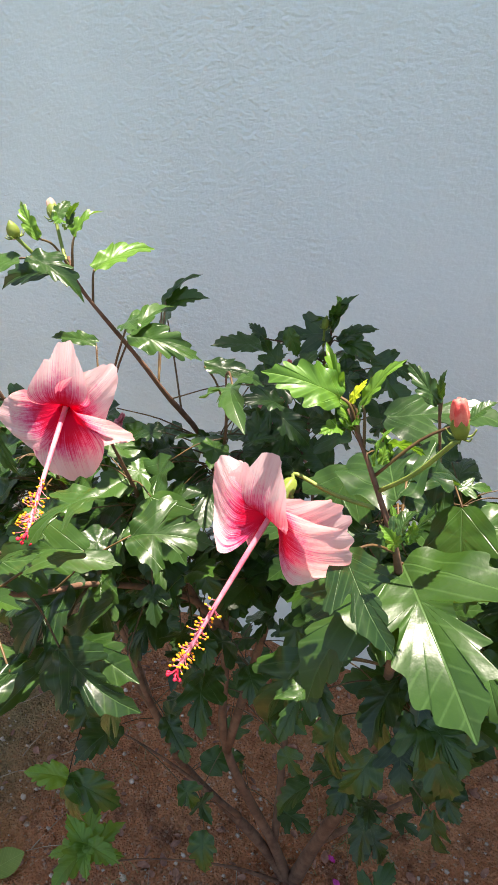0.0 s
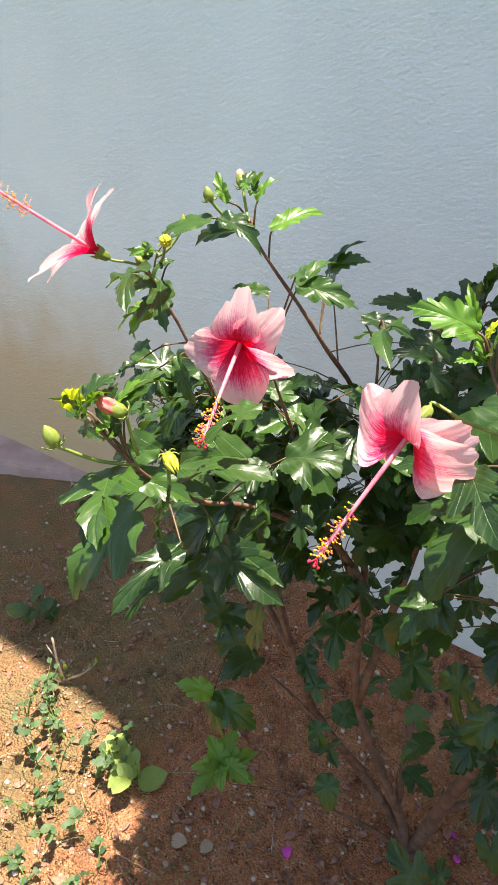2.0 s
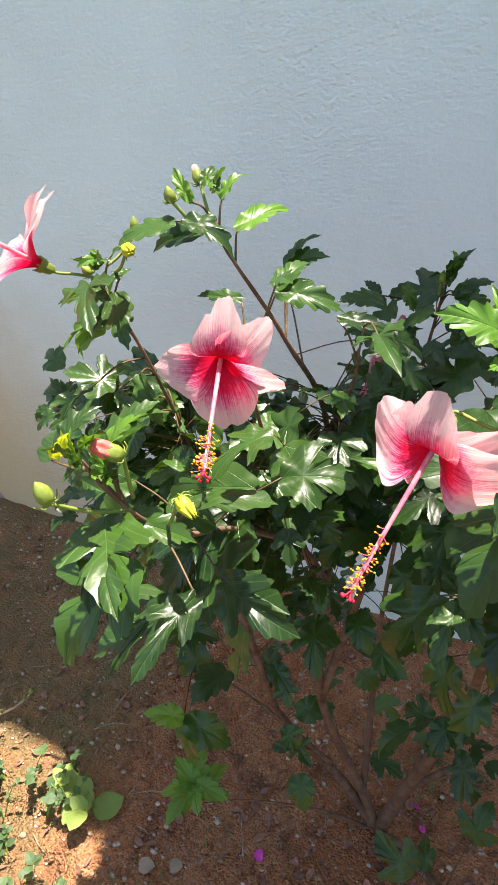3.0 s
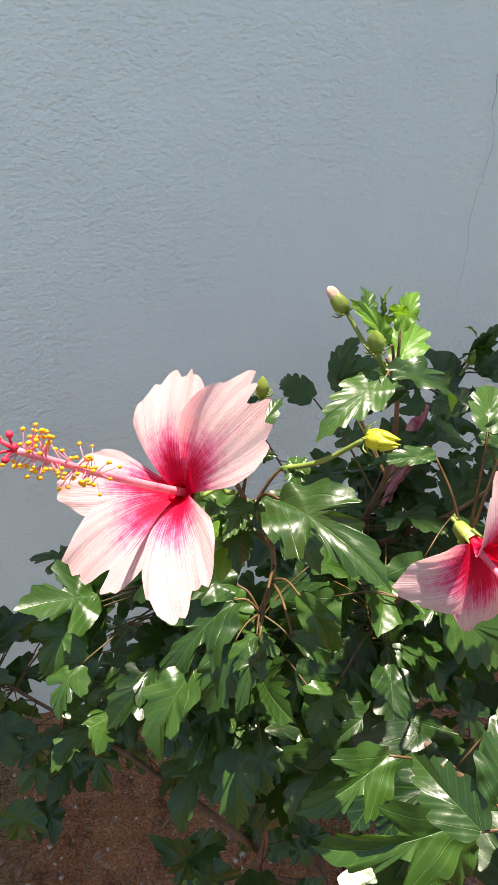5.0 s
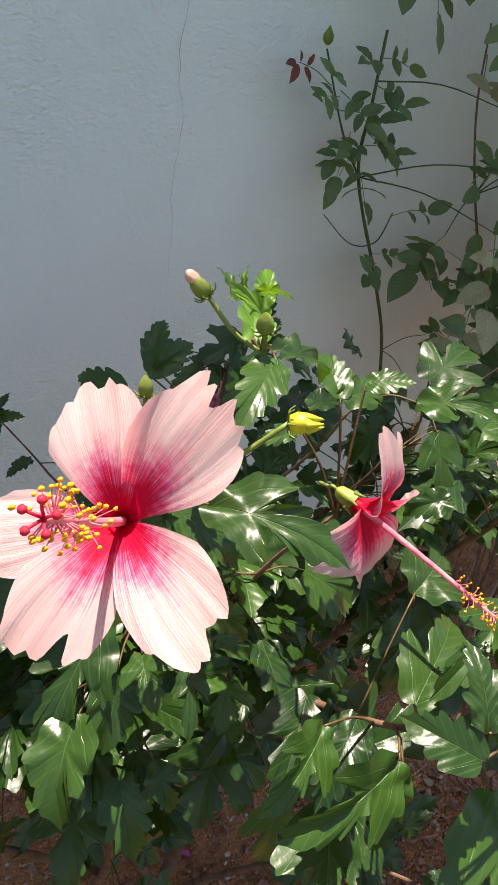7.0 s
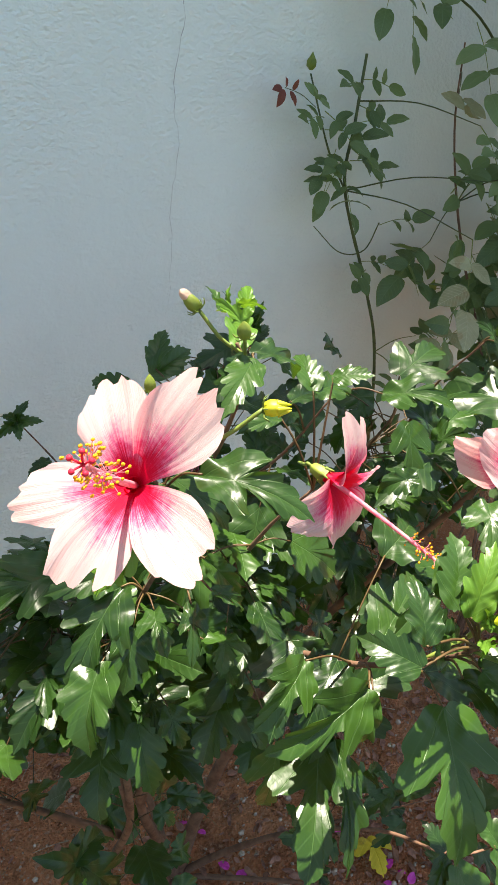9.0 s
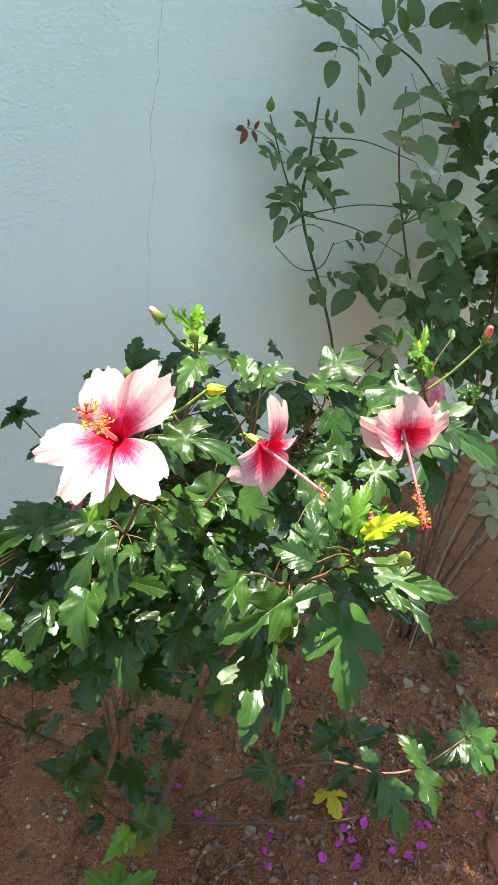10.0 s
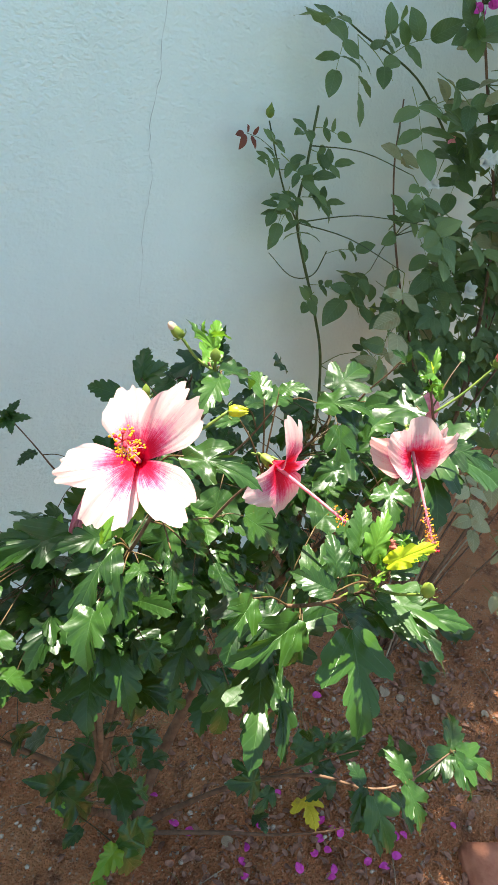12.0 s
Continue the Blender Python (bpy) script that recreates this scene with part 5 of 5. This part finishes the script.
def rose_bloom(place, size, material, label, seed):
    rnd = random.Random(seed)
    s = Shape()
    for k in range(14):
        m = aim(Vector(place) - ROSE, (rnd.uniform(-1, 1), rnd.uniform(-1, 0.2), rnd.uniform(-0.4, 1)), (rnd.uniform(-1, 1), -0.5, rnd.uniform(0, 1)), (size, size, size))
        add_blade(s, "oval", m, k)
    part("rose_flower", s.mesh("rose_flower", material), rose, label)


for spot, size in (((0.711, -0.322, 0.934), 0.024), ((0.83, -0.325, 0.945), 0.026), ((0.745, -0.32, 1.22), 0.028), ((0.66, -0.27, 1.17), 0.020), ((0.93, -0.22, 0.95), 0.03)):
    rose_bloom(spot, size, WHITE, "small white rose bloom", int(size * 1000))
rose_bloom((0.80, -0.20, 1.24), 0.012, WILTED, "tiny pink rose bloom", 4)


# ---- bougainvillea over the wall top: unseen mass added to shade soil and bush ----
CREST = Vector((0.75, 0.35, 0.0))
climber = thing("bougainvillea", CREST, "bougainvillea with magenta bracts, its unseen mass over the wall top added for shade", "climber")
shade_leaves, shade_bracts = Shape(), Shape()
for k in range(14):
    x = -0.20 + 0.12 * k
    line = [(0.75, 0.35, -0.02), (0.72 + 0.05 * (k - 7), 0.34, 2.6), (x + 0.05, 0.22, 3.98), (x, -0.18, 3.92), (x + rnd.uniform(-0.1, 0.1), -0.28, 3.75)] + ([(x + rnd.uniform(-0.1, 0.1), -0.45, 3.62), (x + rnd.uniform(-0.1, 0.1), -0.58, 3.30)] if x > 0.55 else [])
    s = Shape()
    tube(s, line, 0.010, 0.003, 6, 6, 0.2, CREST)
    part("cane", s.mesh("cane", BARK), climber)
# out-of-view leaf boxes, placed to block the sun from ground and back leaves
for k in range(1310):
    p = Vector((rnd.uniform(0.41, 1.06), rnd.uniform(-0.37, -0.02), rnd.uniform(3.4, 3.8)))
    if k % 5 == 0:
        p = Vector((rnd.uniform(0.66, 1.06), rnd.uniform(-0.52, -0.36), rnd.uniform(3.4, 3.75)))
    if 680 <= k < 1020:
        p = Vector((rnd.uniform(-0.10, 0.45), rnd.uniform(-0.17, -0.01), rnd.uniform(3.5, 3.85)))
    elif k >= 1240:
        p = Vector((rnd.uniform(-0.26, -0.08), rnd.uniform(-0.09, -0.01), rnd.uniform(3.55, 3.85)))
    elif k >= 1020:
        p = Vector((rnd.uniform(1.04, 1.55), rnd.uniform(-0.42, -0.02), rnd.uniform(3.4, 3.8)))
    n = rnd.uniform(0.05, 0.08)
    m = aim(p - CREST, (rnd.uniform(-1, 1), rnd.uniform(-1, 1), rnd.uniform(-0.4, 0.3)), (rnd.uniform(-0.4, 0.4), rnd.uniform(-0.4, 0.4), 1), (n, n, n))
    add_blade(shade_bracts if k % 6 == 0 else shade_leaves, "oval", m, k)
part("foliage", shade_leaves.mesh("foliage", LEAF["rose"]), climber, "unseen green leaves added to cast shade", kind="stuff")
part("bracts", shade_bracts.mesh("bracts", MAGENTA), climber, "unseen magenta bracts added to cast shade", kind="stuff")
s = Shape()
tube(s, [(0.62, -0.55, 3.35), (0.66, -0.50, 2.6), (0.69, -0.36, 1.9), (0.70, -0.27, 1.50)], 0.003, 0.0015, 6, 6, 0.2, CREST)
part("cane", s.mesh("cane", BARK), climber, "long hanging cane")
for k in range(7):
    s = Shape()
    add_blade(s, "oval", aim(Vector((0.70, -0.26, 1.485)) - CREST + Vector((rnd.uniform(-1, 1), rnd.uniform(-1, 1), rnd.uniform(-1, 1))) * 0.015,
                             (rnd.uniform(-1, 1), rnd.uniform(-1, 1), rnd.uniform(-1, 0.3)), (0.3, -1, 0.4), (0.026, 0.03, 0.03)), k)
    part("bract", s.mesh("bract", MAGENTA), climber, "hanging magenta bract")
wilt = Shape()
lathe(wilt, [(0, 0.004), (0.01, 0.013), (0.03, 0.017), (0.05, 0.013), (0.06, 0.002)], 14, axis_pose(Vector((0.33, -0.573, 0.925)) - BASE, (0.2, -0.2, -1)), 0.3, 5)
part("wilted_flower", wilt.mesh("wilted_flower", WILTED), bush, "wilted rose-pink flower")
branch([(0.17, -0.44, 0.55), (0.25, -0.50, 0.75), (0.31, -0.56, 0.90), (0.33, -0.573, 0.925)], 0.005, 0.0015)


# ---- on the ground ----
def on_ground(x, y, up=0.0):
    return Vector((x, y, ground_height(x, y) + up))


rnd = random.Random(77)
BRACTS = [mesh("bract_petal", *blade("oval", 60 + i, 2, 2)[:2], MAGENTA, blade("oval", 60 + i, 2, 2)[2]) for i in range(3)]


def fallen_petal(x, y):
    size = rnd.uniform(0.016, 0.024)
    a = rnd.uniform(0, 6.3)
    whole("fallen_petal", BRACTS[rnd.randrange(3)], on_ground(x, y, 0.004), "fallen magenta petal lying on the soil", "petal", "fallen petals",
          turn=aim((0, 0, 0), (math.cos(a), math.sin(a), rnd.uniform(-0.1, 0.35)), (rnd.uniform(-0.5, 0.5), rnd.uniform(-0.5, 0.5), 1), (size * 1.1, size, size)))


for x, y in ((-0.024, -0.517), (-0.023, -0.539), (0.134, -0.521), (0.106, -0.624), (0.059, -0.639), (0.037, -0.639), (0.187, -0.600), (0.234, -0.642), (0.278, -0.614),
             (0.179, -0.712), (0.182, -0.733), (0.229, -0.721), (0.221, -0.737), (0.209, -0.692), (0.150, -0.732), (0.109, -0.740), (0.144, -0.773), (0.161, -0.780)):
    fallen_petal(x, y)
for x, y in ((0.222, -0.807), (0.280, -0.831), (0.313, -0.820), (0.437, -0.870), (0.008, -0.672), (0.258, -0.841), (0.430, -0.463), (0.330, -0.812), (-0.036, -0.400), (-0.278, -0.592), (-0.02, -0.44)):
    fallen_petal(x, y)
whole("fallen_leaf", BLADES["fallen"][0], on_ground(0.215, -0.635, 0.012), "yellow fallen hibiscus leaf with brown spots", "leaf", turn=aim((0, 0, 0), (-0.35, -0.8, 0.05), (0.1, -0.1, 1), (0.075, 0.075, 0.075)))
for x, y, size in ((0.605, -0.559, 0.045), (0.698, -0.653, 0.042), (0.741, -0.765, 0.03), (0.60, -0.60, 0.034), (0.30, -0.44, 0.03), (0.45, -0.62, 0.028), (0.52, -0.78, 0.03), (-0.46, -0.70, 0.04), (-0.40, -0.66, 0.035), (0.02, -0.60, 0.035)):
    a = rnd.uniform(0, 6.3)
    whole("fallen_leaf", BLADES["dry"][rnd.randrange(3)], on_ground(x, y, 0.005), "dry grey-brown fallen leaf on the soil", "leaf", "dry fallen leaves",
          turn=aim((0, 0, 0), (math.cos(a), math.sin(a), 0.1), (0.2, -0.2, 1), (size * 0.9, size * 0.75, size * 0.75)))

pebbles = Shape()
for k in range(4600):
    x, y = rnd.uniform(-1.5, 1.1), rnd.uniform(-1.2, -0.03)
    r = rnd.choice((0.0014, 0.0018, 0.0022, 0.0022, 0.003, 0.003, 0.0042, 0.006)) * rnd.uniform(0.7, 1.3)
    ball(pebbles, on_ground(x, y, r * 0.3), r, 3, 5, (1, rnd.uniform(0.6, 1), rnd.uniform(0.4, 0.8)), 0.4)
whole("gravel", pebbles.mesh("gravel", STONE), (0, 0, 0), "small pale stones strewn over the soil", "gravel", kind="stuff")
clods = Shape()
for k in range(2600):
    x, y = rnd.uniform(-1.3, 1.0), rnd.uniform(-1.0, -0.03)
    r = rnd.choice((0.0025, 0.003, 0.004, 0.004, 0.006, 0.009)) * rnd.uniform(0.7, 1.3)
    ball(clods, on_ground(x, y, r * 0.15), r, 4, 6, (1, rnd.uniform(0.6, 1), rnd.uniform(0.4, 0.8)), 0.5)
whole("soil_crumbs", clods.mesh("soil_crumbs", SOIL), (0, 0, 0), "crumbly reddish soil clods", "soil crumbs", kind="stuff")
litter = Shape()
for k in range(2200):
    if rnd.random() < 0.6:
        x, y = rnd.gauss(0.35, 0.35), rnd.gauss(-0.68, 0.16)
    else:
        x, y = rnd.uniform(-1.4, 1.0), rnd.uniform(-1.1, -0.05)
    if y > -0.03:
        continue
    a, n = rnd.uniform(0, 6.3), rnd.uniform(0.008, 0.026)
    add_blade(litter, "oval", aim(on_ground(x, y, 0.003), (math.cos(a), math.sin(a), rnd.uniform(-0.1, 0.4)), (rnd.uniform(-0.7, 0.7), rnd.uniform(-0.7, 0.7), 1), (n * rnd.uniform(0.4, 1), n, n)), k)
whole("leaf_litter", litter.mesh("leaf_litter", plain_material("litter", (0.085, 0.03, 0.02), (0.31, 0.155, 0.105), 60, 0.85, 0.001)), (0, 0, 0), "brown crumbled leaf litter on the soil", "leaf litter", kind="stuff")
sticks = Shape()
for k in range(110):
    x, y, a, n = rnd.uniform(-1.1, 1.0), rnd.uniform(-1.0, -0.1), rnd.uniform(0, 6.3), rnd.uniform(0.02, 0.09)
    p, q = on_ground(x, y, 0.004), on_ground(x + n * math.cos(a), y + n * math.sin(a), 0.005)
    tube(sticks, [p, (p + q) / 2 + Vector((rnd.uniform(-1, 1), rnd.uniform(-1, 1), 0.5)) * n * 0.08, q], 0.0012, 0.0006, 5, 3)
whole("twig_litter", sticks.mesh("twig_litter", TWIG), (0, 0, 0), "thin dry twigs strewn on the soil", "twigs", kind="stuff")
grass = Shape()
for cx, cy, count in ((-0.42, -0.74, 26), (-0.36, -0.62, 18), (-0.05, -0.36, 30), (0.02, -0.33, 24), (-0.50, -0.40, 16), (-0.55, -0.80, 20), (0.35, -0.50, 14), (-0.9, -0.66, 24), (-0.75, -0.82, 24), (-0.15, -0.62, 16)):
    for k in range(count):
        x, y = cx + rnd.gauss(0, 0.035), cy + rnd.gauss(0, 0.035)
        p = on_ground(x, y)
        a, n = rnd.uniform(0, 6.3), rnd.uniform(0.02, 0.06)
        tube(grass, [p, p + Vector((math.cos(a) * n * 0.3, math.sin(a) * n * 0.3, n * 0.7)), p + Vector((math.cos(a) * n, math.sin(a) * n, n * 0.6))], 0.0008, 0.0002, 3, 3)
straw = random.Random(57)
for k in range(170):
    p = on_ground(straw.uniform(-0.85, -0.36), straw.uniform(-0.95, -0.66))
    a, n = straw.uniform(0, 6.3), straw.uniform(0.015, 0.05)
    tube(grass, [p, p + Vector((math.cos(a) * n * 0.4, math.sin(a) * n * 0.4, n * 0.5)), p + Vector((math.cos(a) * n, math.sin(a) * n, n * 0.35))], 0.0008, 0.0003, 3, 3)
whole("grass", grass.mesh("grass", DRY_GRASS), (0, 0, 0), "sparse dry grass tufts", "grass", kind="stuff")


def brick_block(x, y, turn_deg, tilt):
    bm = bmesh.new()
    bmesh.ops.create_cube(bm, size=1)
    bmesh.ops.subdivide_edges(bm, edges=bm.edges[:], cuts=3, use_grid_fill=True)
    for v in bm.verts:
        v.co = Vector((v.co.x * 0.22, v.co.y * 0.10, v.co.z * 0.07))
    bmesh.ops.bevel(bm, geom=[e for e in bm.edges if len(e.link_faces) == 2 and e.calc_face_angle() > 1.0], offset=0.008, segments=2, affect="EDGES")
    for v in bm.verts:
        v.co += Vector((noise.noise(v.co * 30 + Vector((x, y, 0))), noise.noise(v.co * 30 + Vector((0, x, 3))), noise.noise(v.co * 25))) * 0.003
    me = bpy.data.meshes.new("brick")
    bm.to_mesh(me)
    bm.free()
    me.polygons.foreach_set("use_smooth", [True] * len(me.polygons))
    me.materials.append(BRICK)
    whole("brick", me, on_ground(x, y, -0.012), "weathered red brick half sunk in the soil", "brick", "bricks", turn=pose(0, 0, 0, tilt, 2, turn_deg))


brick_block(0.46, -1.01, -38, 3)
brick_block(0.63, -1.03, -30, -2)


def weed(x, y, height, leaves, size, label, kind="weed", lean=0.4, seed=1):
    rnd = random.Random(seed)
    foot = on_ground(x, y)
    plant = thing("weed", foot, label, "weed", "weeds")
    back = Matrix.Translation(-foot)
    for k in range(rnd.randrange(2, 4)):
        a = rnd.uniform(0, 6.3)
        top = foot + Vector((math.cos(a) * height * lean, math.sin(a) * height * lean, height * rnd.uniform(0.7, 1.0)))
        line = [foot - Vector((0, 0, 0.01)), (foot + top) / 2 + Vector((0, 0, height * 0.1)), top]
        s = Shape()
        tube(s, line, 0.0013, 0.0007, 5, 5, 0, foot)
        part("stem", s.mesh("stem", GREEN_STEM), plant)
        pts = smooth_line(line, 8)
        for i in range(leaves):
            p = Vector(pts[rnd.randrange(len(pts) // 4, len(pts))])
            w = rnd.uniform(0, 6.3)
            n = size * rnd.uniform(0.6, 1.2)
            way = Vector((math.cos(w), math.sin(w), rnd.uniform(-0.1, 0.7)))
            part("leaf", BLADES[kind][rnd.randrange(len(BLADES[kind]))], plant, "", back @ aim(p, way, (0, -0.2, 1), (n * 1.15, n, n)))


weed(-0.62, -0.635, 0.05, 2, 0.060, "broad-leaved pale green weed in the sun", "pale", seed=3)
weed(-0.66, -0.665, 0.05, 2, 0.050, "broad-leaved pale green weed in the sun", "pale", seed=4)
weed(-0.58, -0.655, 0.06, 3, 0.055, "broad-leaved pale green weed in the sun", "pale", seed=21)
rnd = random.Random(31)
for k in range(22):
    weed(rnd.uniform(-0.95, -0.62), rnd.uniform(-0.86, -0.62), rnd.uniform(0.06, 0.15), 5, rnd.uniform(0.012, 0.022), "small-leaved spindly weed in the sun", seed=50 + k, lean=0.45)
for k in range(8):
    weed(rnd.uniform(-0.72, -0.45), rnd.uniform(-0.90, -0.74), rnd.uniform(0.02, 0.05), 5, rnd.uniform(0.010, 0.016), "tiny creeping weed on the soil", seed=80 + k, lean=0.9)
weed(-1.07, -0.45, 0.07, 4, 0.04, "dark green broad weed in the shade", seed=10)
weed(-1.10, -0.50, 0.08, 4, 0.04, "dark green broad weed in the shade", seed=13)
weed(0.72, -0.60, 0.05, 3, 0.04, "round-leaved seedling on the soil", seed=11)
weed(0.90, -0.58, 0.06, 3, 0.05, "round-leaved seedling on the soil", seed=14)
weed(-0.05, -0.30, 0.06, 3, 0.03, "round-leaved seedling on the soil", seed=12)


def budded_twig(x, y):
    """A bare pale twig stuck in the soil with swollen green buds at its ends."""
    foot = on_ground(x, y)
    plant = thing("twig", foot, "pale upright twig with swollen yellow-green buds", "twig")
    s = Shape()
    tube(s, [foot - Vector((0, 0, 0.01)), foot + Vector((-0.006, 0, 0.06)), foot + Vector((-0.016, 0.01, 0.13))], 0.0045, 0.0022, 7, 5, 0.3, foot)
    tube(s, [foot + Vector((0.002, 0, 0.01)), foot + Vector((0.05, 0.02, 0.045)), foot + Vector((0.095, 0.03, 0.10))], 0.0030, 0.0018, 7, 5, 0.3, foot)
    tube(s, [foot + Vector((-0.010, 0, 0.08)), foot + Vector((-0.05, 0.01, 0.085))], 0.0018, 0.0012, 6, 4, 0.3, foot)
    part("stem", s.mesh("stem", TWIG), plant)
    for p, n in (((0.099, 0.03, 0.105), 0.020), ((0.078, 0.026, 0.08), 0.016), ((0.012, 0.004, 0.05), 0.022), ((0.02, 0.004, 0.03), 0.014), ((0.0, -0.004, 0.02), 0.016)):
        s = Shape()
        lathe(s, [(0, n * 0.12), (n * 0.3, n * 0.28), (n * 0.7, n * 0.22), (n, n * 0.04)], 9, axis_pose(Vector(p), (rnd.uniform(-0.2, 0.7), 0, 1)), 0.08)
        part("bud", s.mesh("bud", SEPAL), plant, "swollen yellow-green bud")


budded_twig(-0.90, -0.575)
